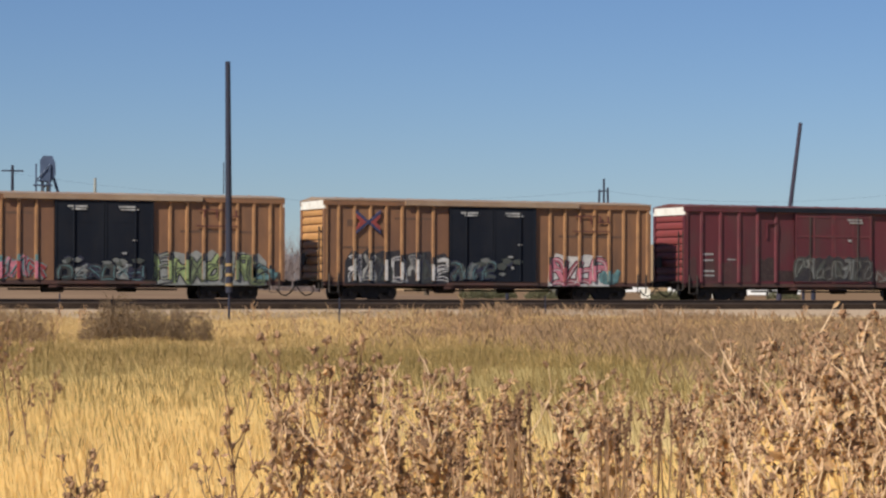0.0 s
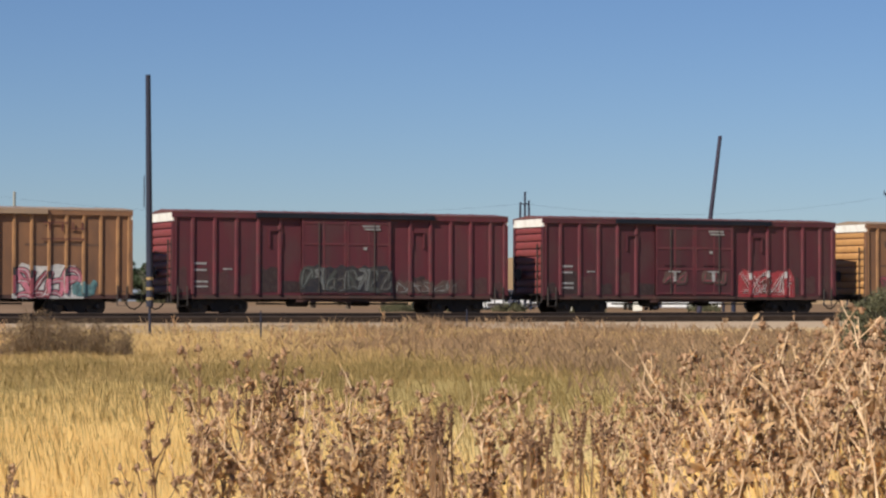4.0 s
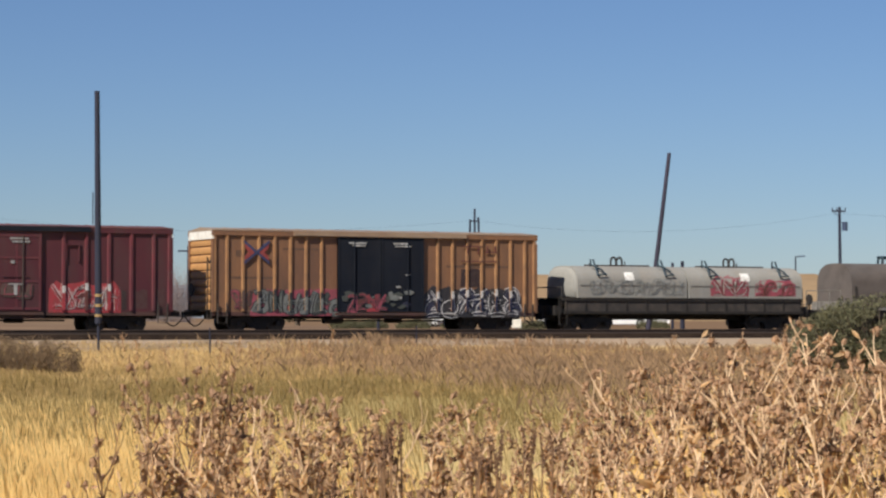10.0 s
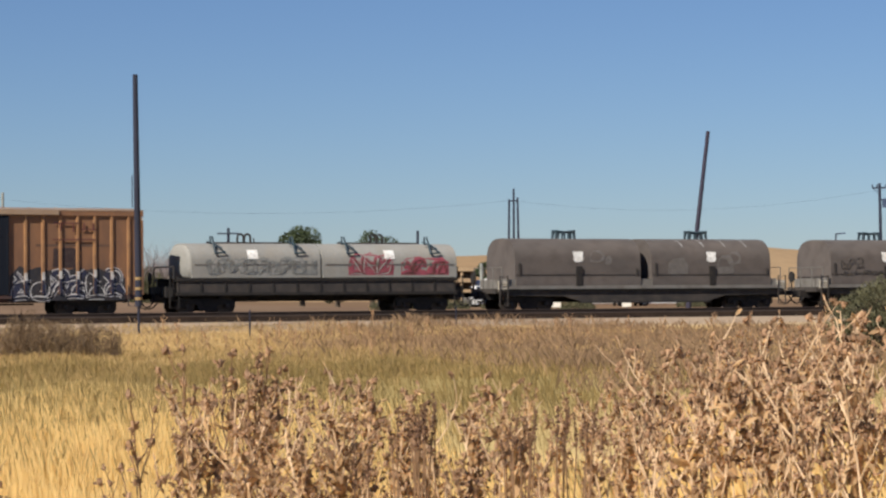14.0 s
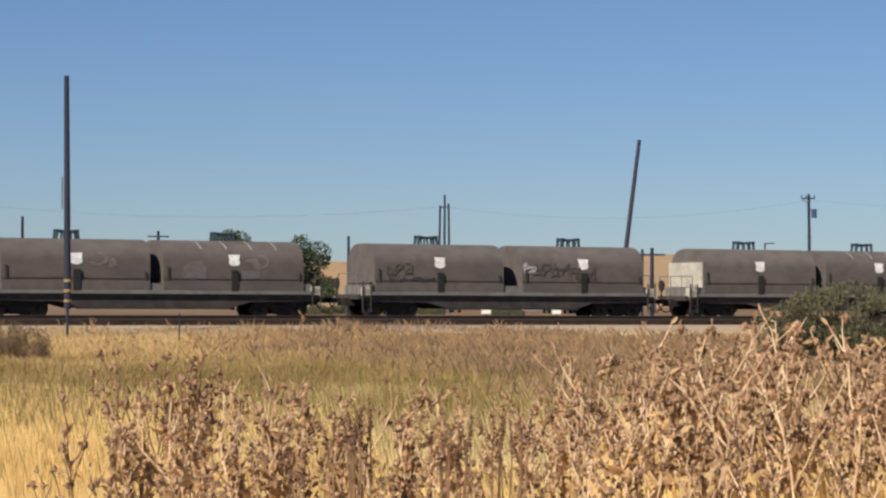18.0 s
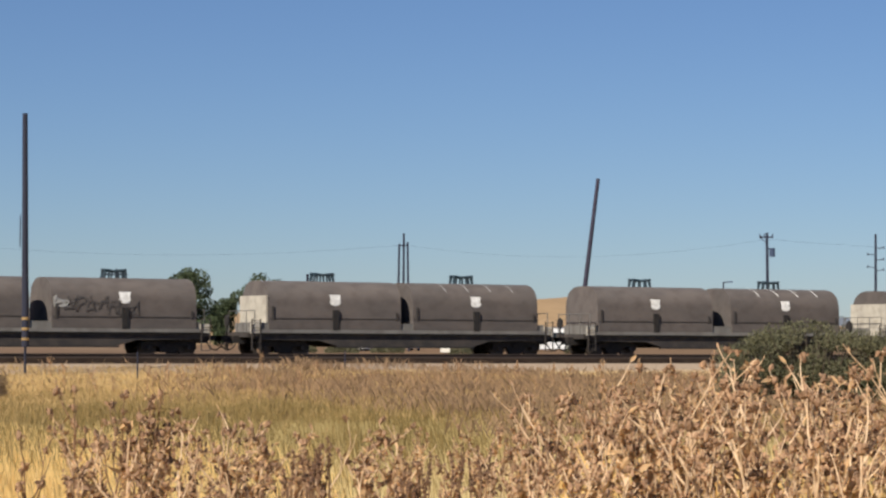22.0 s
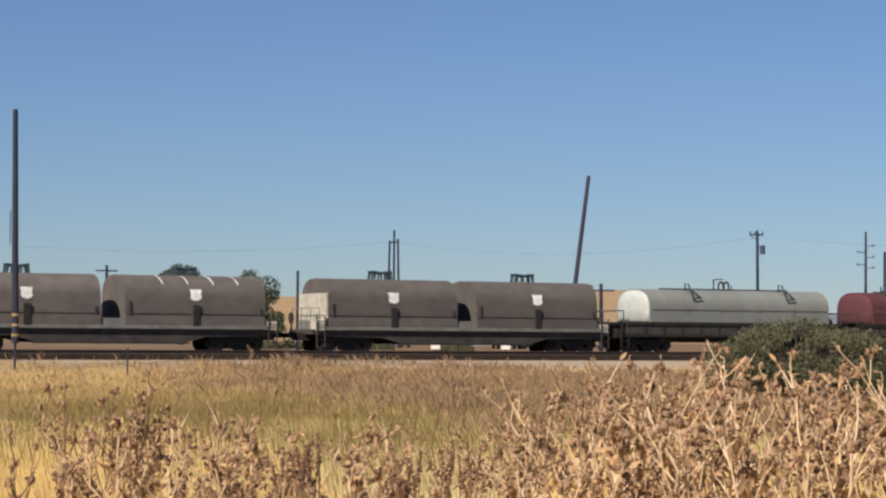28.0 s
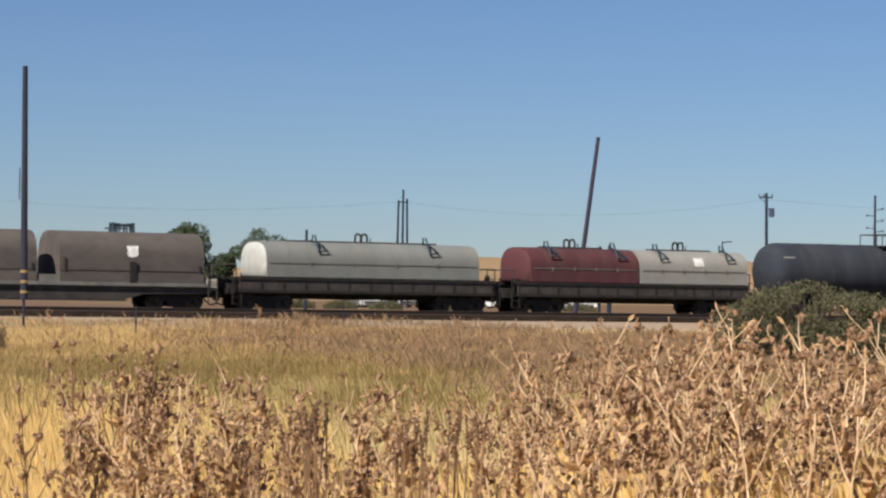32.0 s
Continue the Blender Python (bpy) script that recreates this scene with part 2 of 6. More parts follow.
def ground_material():
    """Earth sheet: dry straw litter on the field, pale gravel beside the tracks, tan dirt beyond."""
    m = material("field_earth", (0.76, 0.57, 0.28), (0.62, 0.45, 0.205), 0.12, 3.0, 0.95, bump=0.5, dirt=(0.24, 0.20, 0.08), dirt_amount=0.5)
    n, l = m.node_tree.nodes, m.node_tree.links
    p = n["Principled BSDF"]
    base = p.inputs["Base Color"].links[0].from_socket
    co = n.new("ShaderNodeTexCoord")
    sp = n.new("ShaderNodeSeparateXYZ")
    l.new(co.outputs["Object"], sp.inputs[0])
    ns = n.new("ShaderNodeTexNoise")
    ns.inputs["Scale"].default_value, ns.inputs["Detail"].default_value = 0.5, 6
    l.new(co.outputs["Object"], ns.inputs[0])
    ad = n.new("ShaderNodeMath")
    ad.operation = "MULTIPLY_ADD"
    ad.inputs[1].default_value = 3.0
    l.new(ns.outputs["Fac"], ad.inputs[0])
    l.new(sp.outputs["Y"], ad.inputs[2])
    gr = n.new("ShaderNodeTexNoise")
    gr.inputs["Scale"].default_value, gr.inputs["Detail"].default_value = 7, 8
    l.new(co.outputs["Object"], gr.inputs[0])
    gc = n.new("ShaderNodeValToRGB")
    gc.color_ramp.elements[0].color, gc.color_ramp.elements[1].color = (0.22, 0.165, 0.115, 1), (0.45, 0.35, 0.255, 1)
    l.new(gr.outputs["Fac"], gc.inputs[0])
    for lo, hi, src in ((22.0, 34.0, (0.40, 0.305, 0.13)), (50.0, 72.0, (0.56, 0.40, 0.19)), (87.6, 89.0, gc.outputs[0]), (101.0, 103.0, (0.17, 0.112, 0.072))):
        k = n.new("ShaderNodeMapRange")
        k.inputs[1].default_value, k.inputs[2].default_value = lo, hi
        l.new(ad.outputs[0], k.inputs[0])
        x = n.new("ShaderNodeMix")
        x.data_type = "RGBA"
        l.new(k.outputs[0], x.inputs[0])
        l.new(base, x.inputs[6])
        if isinstance(src, tuple):
            x.inputs[7].default_value = (*src, 1)
        else:
            l.new(src, x.inputs[7])
        base = x.outputs[2]
    l.new(base, p.inputs["Base Color"])
    return m


M_GROUND = ground_material()
for m in (M_GROUND, M_DIRT, M_HILL, M_FARHILL, M_DARKSTONE, M_DOOR, M_TANK):
    m.node_tree.nodes["Principled BSDF"].inputs["Specular IOR Level"].default_value = 0.0


# ---- building helpers ----
def link_mesh(name, bm, mat, parent=None, label="", smooth=False):
    me = bpy.data.meshes.new(name)
    bmesh.ops.recalc_face_normals(bm, faces=bm.faces)
    bm.to_mesh(me)
    bm.free()
    me.materials.append(mat)
    if smooth:
        me.shade_smooth()
    ob = new(name, me)
    if parent:
        ob.parent = parent
    if label:
        ob["label"] = label
    return ob


def part(name, bm, mat, parent, label="", smooth=False):
    return link_mesh(name, bm, mat, parent, label, smooth)


def box(bm, x0, x1, y0, y1, z0, z1):
    v = [bm.verts.new((x, y, z)) for x in (x0, x1) for y in (y0, y1) for z in (z0, z1)]
    for f in ((0, 1, 3, 2), (4, 6, 7, 5), (0, 4, 5, 1), (2, 3, 7, 6), (0, 2, 6, 4), (1, 5, 7, 3)):
        bm.faces.new([v[i] for i in f])
    return bm


def boxes(*dims):
    bm = bmesh.new()
    for d in dims:
        box(bm, *d)
    return bm


def rod(bm, p0, p1, r0, r1=None, n=8):
    p0, p1 = Vector(p0), Vector(p1)
    r1 = r0 if r1 is None else r1
    q = (p1 - p0).to_track_quat("Z", "Y")
    rings = [[bm.verts.new(p + q @ Vector((r * math.cos(a), r * math.sin(a), 0))) for a in (2 * math.pi * i / n for i in range(n))]
             for p, r in ((p0, r0), (p1, r1))]
    for i in range(n):
        bm.faces.new((rings[0][i], rings[0][(i + 1) % n], rings[1][(i + 1) % n], rings[1][i]))
    bm.faces.new(rings[0][::-1])
    bm.faces.new(rings[1])
    return bm


def rods(*rows):
    bm = bmesh.new()
    for r in rows:
        rod(bm, *r)
    return bm


def profile(bm, pts, x0, x1, axis="x"):
    """A closed outline (y, z) drawn out along x from x0 to x1."""
    a = [bm.verts.new((x0, y, z)) for y, z in pts]
    b = [bm.verts.new((x1, y, z)) for y, z in pts]
    k = len(pts)
    for i in range(k):
        bm.faces.new((a[i], a[(i + 1) % k], b[(i + 1) % k], b[i]))
    bm.faces.new(a[::-1])
    bm.faces.new(b)
    return bm


def slab(bm, pts, y0, y1):
    """A closed outline (x, z) with thickness from y0 to y1."""
    a = [bm.verts.new((x, y0, z)) for x, z in pts]
    b = [bm.verts.new((x, y1, z)) for x, z in pts]
    k = len(pts)
    for i in range(k):
        bm.faces.new((a[i], a[(i + 1) % k], b[(i + 1) % k], b[i]))
    bm.faces.new(a[::-1])
    bm.faces.new(b)
    return bm


def thing(name, x, y, z, label, category, group=""):
    e = new(name)
    e.location = (x, y, z)
    e.empty_display_size = 0.3
    return tagged(e, label, category, group)


def at_bearing(bearing, reach):
    return reach * math.sin(radians(bearing)), reach * math.cos(radians(bearing))


def soup(name, verts, faces, mat, label="", category="", parent=None, kind="stuff"):
    """A mesh of very many loose blades or leaves."""
    me = bpy.data.meshes.new(name)
    me.from_pydata(verts, [], faces)
    me.materials.append(mat)
    ob = new(name, me)
    if parent:
        ob.parent = parent
    return tagged(ob, label, category, "", kind)


# ---- ground and tracks ----
def ground():
    rows = [(-400, 0), (-20, 0), (10, 0), (40, 0), (60, 0), (74, 0.02), (82, 0.12), (86, 0.30), (88.2, 0.50), (89.6, 0.62), (90.9, 0.69),
            (94.4, 0.69), (95.2, 0.62), (99, 0.62), (101, 0.66), (110, 0.75), (180, 0.8), (400, 0.8), (1000, 0.8), (3500, 0.8)]
    xs = [-2500, -800, -200, -60] + list(range(-40, 200, 4)) + [230, 300, 500, 1000, 3500]
    verts, faces = [], []
    for y, z in rows:
        for x in xs:
            w = 0.05 * noise.noise((x * 0.13, y * 0.2, 0)) if 12 < y < 90 else 0
            verts.append((x, y, z + w))
    k = len(xs)
    for j in range(len(rows) - 1):
        for i in range(k - 1):
            a = j * k + i
            faces.append((a, a + 1, a + k + 1, a + k))
    soup("ground", verts, faces, M_GROUND, "dry grassland with pale gravel beside the tracks", "ground", kind="structure")


def track(y, top, bed, x0, x1, ties):
    """Ballast bed, ties and two rails along x; y is the centre line."""
    bm = bmesh.new()
    profile(bm, [(y - 1.95, bed - 0.22), (y - 1.55, bed), (y + 1.55, bed), (y + 1.95, bed - 0.22)], x0, x1)
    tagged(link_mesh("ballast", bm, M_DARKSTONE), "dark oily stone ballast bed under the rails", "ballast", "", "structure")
    for s in (-0.7525, 0.7525):
        bm = bmesh.new()
        c = y + s
        profile(bm, [(c - 0.075, top - 0.18), (c - 0.075, top - 0.165), (c - 0.012, top - 0.14), (c - 0.012, top - 0.045), (c - 0.037, top - 0.035),
                     (c - 0.037, top - 0.004), (c - 0.03, top), (c + 0.03, top), (c + 0.037, top - 0.004), (c + 0.037, top - 0.035),
                     (c + 0.012, top - 0.045), (c + 0.012, top - 0.14), (c + 0.075, top - 0.165), (c + 0.075, top - 0.18)], x0, x1)
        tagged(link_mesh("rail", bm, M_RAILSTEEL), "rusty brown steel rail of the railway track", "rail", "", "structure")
    base = None
    for i in range(ties):
        x = -5 + i * 0.62
        if base is None:
            base = boxes((-0.11, 0.11, y - 1.3, y + 1.3, bed - 0.1, top - 0.18))
            me = bpy.data.meshes.new("tie")
            base.to_mesh(me)
            base.free()
            me.materials.append(M_TIE)
        ob = new("tie", me)
        ob.location.x = x
        tagged(ob, "dark creosoted timber railway tie", "tie", "ties under the rails", "structure")


NEAR_Y = 92.6
TRAIN_Y = SIDE + 1.525
ground()


# ---- the train ----
SPEED, SLOWING = 5.2005, 0.00179   # metres a second, and how it eases off
CARS = []      # (thing, where its left end stands at the start)
WHEELS = []    # wheelsets to be turned
WR = 0.42
POSTS = {}     # posts of each boxcar, for paint that runs across them


def ribbon(p0, p1, p2, wide, swell=0.35):
    """Outline of a curved sprayed band from p0 over p1 to p2, fattest in its middle."""
    left, right = [], []
    for i in range(8):
        u = i / 7
        x = (1 - u) ** 2 * p0[0] + 2 * u * (1 - u) * p1[0] + u * u * p2[0]
        z = (1 - u) ** 2 * p0[1] + 2 * u * (1 - u) * p1[1] + u * u * p2[1]
        d = Vector(((1 - u) * (p1[0] - p0[0]) + u * (p2[0] - p1[0]), (1 - u) * (p1[1] - p0[1]) + u * (p2[1] - p1[1])))
        d = d.normalized() if d.length > 1e-6 else Vector((1, 0))
        w = wide * (1 - swell + swell * math.sin(math.pi * u))
        left.append((x - d.y * w, z + d.x * w))
        right.append((x + d.y * w, z - d.x * w))
    return left + right[::-1]


# bands that a letter may be made of, within a cell from -0.5 to 0.5
SWEEPS = (((-0.4, -0.48), (-0.55, 0.1), (-0.3, 0.46)), ((-0.38, 0.42), (0.5, 0.62), (0.36, 0.02)), ((0.4, 0.05), (-0.5, 0.0), (-0.3, -0.42)),
          ((-0.3, -0.4), (0.55, -0.55), (0.42, 0.0)), ((0.36, -0.48), (0.3, 0.1), (0.46, 0.48)), ((-0.42, 0.4), (0.0, 0.1), (0.42, -0.46)),
          ((-0.46, 0.0), (0.0, 0.2), (0.48, 0.02)), ((-0.45, -0.46), (0.1, -0.3), (0.5, -0.48)), ((0.42, 0.44), (-0.1, 0.0), (-0.4, -0.46)))


def graffiti(car, x0, z0, w, h, n, fills, line, seed, y=0.0, edge=None, bend=None, glint=None, fat=0.035, halo=None, bold=1.0):
    """A row of angular sprayed letter shapes: outline, fill and inner strokes, lying on the car's posts."""
    rng = random.Random(seed)
    edge = edge or line
    xs, wd = POSTS.get(car.name, ((), 0))
    if y == 0.0 and xs:
        y = 0.066
        for x in xs:
            if x0 - 0.1 < x < x0 + w + 0.1:
                ink, top = rng.choice(fills), z0 + h * rng.uniform(0.86, 1.04)
                part("sprayed_post", boxes((x - wd * 0.8, x + wd * 0.8, -0.006, 0.03, max(0.98, z0 + 0.05), top - 0.25 * h)), PAINTS[ink], car, ink + " spray paint running over a side post")
                part("sprayed_post", boxes((x - wd * 0.8, x + wd * 0.8, -0.007, 0.03, top - 0.25 * h, top)), PAINTS[edge], car, edge + " spray paint running over a side post")
    if halo:
        pts = [(x0 - 0.12, z0 - 0.02), (x0 + w + 0.12, z0 - 0.02)]
        for i in range(2 * n, -1, -1):
            pts.append((x0 - 0.1 + (w + 0.2) * i / (2 * n), z0 + h * ((0.98 if i % 2 else 0.9) + rng.uniform(-0.04, 0.1)) + 0.06 - (0.25 * h if i in (0, 2 * n) else 0)))
        blot = part("graffiti_halo", slab(bmesh.new(), pts, y - 0.001, y + 0.05), PAINTS[halo], car, halo + " sprayed ground behind the letters")
        if bend:
            on_hood_by(blot, bend)
    for i in range(n):
        fill = fills[i % len(fills)]
        cx, cz = x0 + w * (i + 0.5) / n, z0 + h / 2 + rng.uniform(-0.06, 0.06) * h
        lw, lean = w / n * rng.uniform(0.92, 1.1), rng.uniform(-0.3, 0.35)
        hh = h * rng.uniform(0.85, 1.0)
        lift = 0.001 * (i % 3)
        bands = []
        for sweep in rng.sample(SWEEPS, 4):
            pts = [(u + rng.uniform(-0.08, 0.08), v + rng.uniform(-0.06, 0.06)) for u, v in sweep]
            bands.append([(cx + u * lw + lean * v * hh * 0.5, cz + v * hh * 0.9) for u, v in pts])
        wide = min(lw, hh) * rng.uniform(0.13, 0.17) * bold
        rim, body, shine, shade = bmesh.new(), bmesh.new(), bmesh.new(), bmesh.new()
        for k, q in enumerate(bands):
            dy = lift + 0.0008 * k
            slab(rim, ribbon(*q, wide + fat + 0.015, 0.25), y - 0.004 - dy, y + 0.05)
            slab(body, ribbon(*q, wide), y - 0.012 - dy, y + 0.03)
            if k < 3:
                off = rng.choice((-0.35, 0.35)) * wide
                slab(shine, ribbon(*[(u + off, v + off * 0.5) for u, v in q], wide * 0.2, 0.8), y - 0.024 - dy, y + 0.01)
                slab(shade, ribbon(*[(u - off, v - off * 0.7) for u, v in q], wide * 0.28, 0.8), y - 0.018 - dy, y + 0.01)
        letter = part("graffiti_letter", rim, PAINTS[edge], car, edge + " sprayed outline of an unreadable graffiti letter")
        part("fill", body, PAINTS[fill], letter, fill + " sprayed fill")
        part("stroke", shine, PAINTS[line], letter, line + " sprayed stroke")
        part("shadow_stroke", shade, PAINTS[glint or edge], letter, (glint or edge) + " sprayed stroke")
        if bend:
            for o in (letter, *letter.children):
                for v in o.data.vertices:
                    v.co.y += bend(v.co.z)


def on_hood_by(ob, bend):
    bm = bmesh.new()
    bm.from_mesh(ob.data)
    bmesh.ops.subdivide_edges(bm, edges=[e for e in bm.edges if abs(e.verts[0].co.z - e.verts[1].co.z) > 0.2], cuts=4)
    for v in bm.verts:
        v.co.y += bend(v.co.z)
    bm.to_mesh(ob.data)
    bm.free()


def stencil(car, rows, mat, y, name="stencil_marking", label="white stencilled marking in bars"):
    for x0, x1, z0, z1 in rows:
        part(name, boxes((x0, x1, y - 0.008, y + 0.02, z0, z1)), mat, car, label)


def bogie(car, cx, cy=1.525):
    """A two-axle truck with side frames, springs and turning wheelsets."""
    b = new("bogie")
    b.parent = car
    b.location = (cx, cy, 0)
    b["label"] = "black sooty two-axle truck"
    for s in (-1, 1):
        bm = bmesh.new()
        y0, y1 = (s * 1.0 - 0.07, s * 1.0 + 0.07)
        slab(bm, [(-1.25, 0.34), (-1.25, 0.6), (-1.0, 0.68), (-0.5, 0.74), (0.5, 0.74), (1.0, 0.68), (1.25, 0.6), (1.25, 0.34), (1.0, 0.34), (0.9, 0.5),
                  (0.48, 0.46), (0.36, 0.2), (-0.36, 0.2), (-0.48, 0.46), (-0.9, 0.5), (-1.0, 0.34)], y0, y1)
        part("side_frame", bm, M_BLACK, b)
        part("spring_nest", rods(*[((x, s * 1.0, 0.22), (x, s * 1.0, 0.6), 0.07) for x in (-0.2, 0, 0.2)]), M_BLACK, b)
        for x in (-0.9, 0.9):
            part("bearing_cap", rods(((x, s * 0.98, WR), (x, s * 1.16, WR), 0.11, 0.09, 10)), M_FRAME, b)
    part("bolster", boxes((-0.2, 0.2, -1.1, 1.1, 0.42, 0.66)), M_BLACK, b)
    for x in (-0.9, 0.9):
        bm = rods(((0, -0.95, 0), (0, 0.95, 0), 0.07))
        for s in (-1, 1):
            rod(bm, (0, s * 0.715, 0), (0, s * 0.85, 0), WR, WR * 0.98, 24)
            rod(bm, (0, s * 0.69, 0), (0, s * 0.72, 0), WR + 0.025, WR + 0.025, 24)
            rod(bm, (0, s * 0.85, 0), (0, s * 0.88, 0), 0.13, 0.12, 10)
            for q in range(4):
                a = q * math.pi / 2
                rod(bm, (0.2 * math.cos(a), s * 0.85, 0.2 * math.sin(a)), (0.2 * math.cos(a), s * 0.862, 0.2 * math.sin(a)), 0.04)
        w = part("wheelset", bm, M_WHEEL, b)
        w.location = (x, 0, WR)
        WHEELS.append((w, x))
    return b


def couplers(car, length, y=1.525):
    for x0, x1 in ((-0.86, 0.1), (length - 0.1, length + 0.86)):
        part("coupler", boxes((x0 + 0.05, x1 - 0.05, y - 0.1, y + 0.1, 0.72, 0.94)), M_BLACK, car)
    for x0, d in ((0.0, -1), (length, 1)):
        hose = bmesh.new()
        pts = [Vector((x0 + d * q * 0.85, y - 0.45, 0.72 - 0.42 * math.sin(math.pi * (0.1 + q * 0.9)))) for q in (0, 0.25, 0.5, 0.75, 1.0)]
        for a, b in zip(pts, pts[1:]):
            rod(hose, a, b, 0.03, n=6)
        part("air_hose", hose, M_BLACK, car)


def ladder(car, x, y, z0, z1, w=0.42, mat=None, step=0.4, along="x"):
    bm = bmesh.new()
    k = int((z1 - z0) / step)
    if along == "x":
        for s in (0, w):
            box(bm, x + s - 0.02, x + s + 0.02, y - 0.05, y + 0.0, z0, z1)
        for i in range(k + 1):
            rod(bm, (x, y - 0.05, z0 + i * step), (x + w, y - 0.05, z0 + i * step), 0.014, n=6)
    else:
        for s in (0, w):
            box(bm, x - 0.05, x, y + s - 0.02, y + s + 0.02, z0, z1)
        for i in range(k + 1):
            rod(bm, (x - 0.05, y, z0 + i * step), (x - 0.05, y + w, z0 + i * step), 0.014, n=6)
    part("ladder", bm, mat or M_FRAME, car)


def boxcar(start, paint, label, yellow, emblem=False):
    """Ribbed boxcar 15.8 m long; x from its left end, y from its near flank, z from the rail."""
    L, B, H, Z0 = 15.8, 3.05, 4.6, 0.92
    car = thing("boxcar", start, SIDE, RAIL, label, "boxcar", "cars of the freight train")
    CARS.append((car, start))
    eave = 4.42
    d0, d1 = 5.85, 10.03
    post = 0.075
    part("body", boxes((0.1, L - 0.1, post, B - post, Z0, eave)), paint, car)
    bm = bmesh.new()
    profile(bm, [(-0.02, eave), (-0.02, eave + 0.05), (B / 2, H), (B + 0.02, eave + 0.05), (B + 0.02, eave)], 0.0, L)
    roof = part("roof", bm, M_ROOF if yellow else M_REDROOF, car, "dusty ridged steel roof")
    ribs = bmesh.new()
    for i in range(1, 14):
        x = L * i / 14
        profile(ribs, [(0.0, eave + 0.05), (B / 2, H + 0.005), (B, eave + 0.05), (B, eave + 0.062), (B / 2, H + 0.016), (0.0, eave + 0.062)], x - 0.03, x + 0.03)
    part("roof_rib", ribs, M_ROOF if yellow else M_REDROOF, roof)
    # posts on both flanks
    spacing = 0.735 if yellow else 0.985
    xs = [0.14] + [d0 - spacing * i for i in range(int(d0 / spacing), 0, -1)] + [d1 + spacing * i for i in range(1, int((L - d1) / spacing) + 1)] + [L - 0.14]
    xs = sorted(x for x in xs if x == 0.14 or x == L - 0.14 or 0.45 < x < L - 0.45)
    POSTS[car.name] = (xs, 0.075 if yellow else 0.085)
    for x in xs:
        wd = 0.075 if yellow else 0.085
        for y0, y1 in ((0.0, post), (B - post, B)):
            bm = bmesh.new()
            v = [(x - wd, y1), (x - wd * 0.6, y0), (x + wd * 0.6, y0), (x + wd, y1)] if y0 == 0 else [(x - wd, y0), (x - wd * 0.6, y1), (x + wd * 0.6, y1), (x + wd, y0)]
            a = [bm.verts.new((p, q, Z0 + 0.05)) for p, q in v]
            b = [bm.verts.new((p, q, eave - 0.18)) for p, q in v]
            for i in range(4):
                bm.faces.new((a[i], a[(i + 1) % 4], b[(i + 1) % 4], b[i]))
            bm.faces.new(a), bm.faces.new(b)
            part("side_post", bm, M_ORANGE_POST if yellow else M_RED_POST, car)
    for u in ((0, L, -0.01, 0.1, eave - 0.2, eave - 0.002), (0, L, B - 0.1, B + 0.01, eave - 0.2, eave - 0.002)):
        part("top_rail", boxes(u), paint, car)
    for u in ((0.05, L - 0.05, post + 0.002, 0.2, Z0 - 0.16, Z0), (0.05, L - 0.05, B - 0.2, B - post - 0.002, Z0 - 0.16, Z0)):
        part("side_sill", boxes(u), M_RUSTSILL, car)
    part("centre_sill_web", boxes((d0 - 0.2, d1 + 0.2, 0.1, 0.2, Z0 - 0.3, Z0 - 0.16)), M_RUSTSILL, car, "rust-brown sill below the doors")
    part("centre_sill", boxes((0.3, L - 0.3, 1.2, 1.85, 0.62, Z0)), M_BLACK, car)
    # doors on the near and far flanks
    mid = (d0 + d1) / 2
    for side, yy in ((-1, 0.0), (1, B)):
        y0, y1 = (yy - 0.05, yy + 0.08) if side < 0 else (yy - 0.08, yy + 0.05)
        for a, b in ((d0, mid - 0.015), (mid + 0.015, d1)):
            door = part("door", boxes((a, b, y0 + 0.02, y1 - 0.02, Z0 + 0.02, eave - 0.2)), M_DOOR if yellow else paint, car,
                        "black sliding door" if yellow else "red plug door")
            fr = [(a, a + 0.09, y0, y1, Z0 + 0.02, eave - 0.2), (b - 0.09, b, y0, y1, Z0 + 0.02, eave - 0.2)]
            if yellow:
                fr += [(a + 0.09, b - 0.09, y0 + 0.014, y1 - 0.014, z, z + 0.04) for z in (2.1, 3.3)]
            else:
                fr += [(a + 0.09, b - 0.09, y0, y1, z, z + 0.09) for z in (1.0, 2.12, 3.1, 4.02)]
                fr += [((a + b) / 2 - 0.04, (a + b) / 2 + 0.04, y0 + 0.006, y1 - 0.006, Z0 + 0.1, eave - 0.3)]
            part("door_frame", boxes(*fr), M_DOOR if yellow else M_RED_POST, door)
            bar = rods((((a + b) / 2 - 0.25 * (1 if a == d0 else -1), y0 - 0.03 if side < 0 else y1 + 0.03, Z0 + 0.1),
                        ((a + b) / 2 - 0.25 * (1 if a == d0 else -1), y0 - 0.03 if side < 0 else y1 + 0.03, eave - 0.35), 0.022, 0.022, 6))
            part("lock_bar", bar, M_DOOR if yellow else M_FRAME, door)
        t0, t1 = (d0 - 2.1, d1 + 2.1)
        part("door_track", boxes((t0, t1, yy - 0.1 if side < 0 else yy + 0.01, yy - 0.01 if side < 0 else yy + 0.1, eave - 0.17, eave + 0.045)),
             M_ROOF if yellow else M_DOOR, car, "dusty steel door track")
        part("lower_track", boxes((d0 - 0.1, d1 + 0.1, yy - 0.08 if side < 0 else yy + 0.005, yy - 0.005 if side < 0 else yy + 0.08, Z0 - 0.14, Z0 - 0.02)), M_RUSTSILL, car)
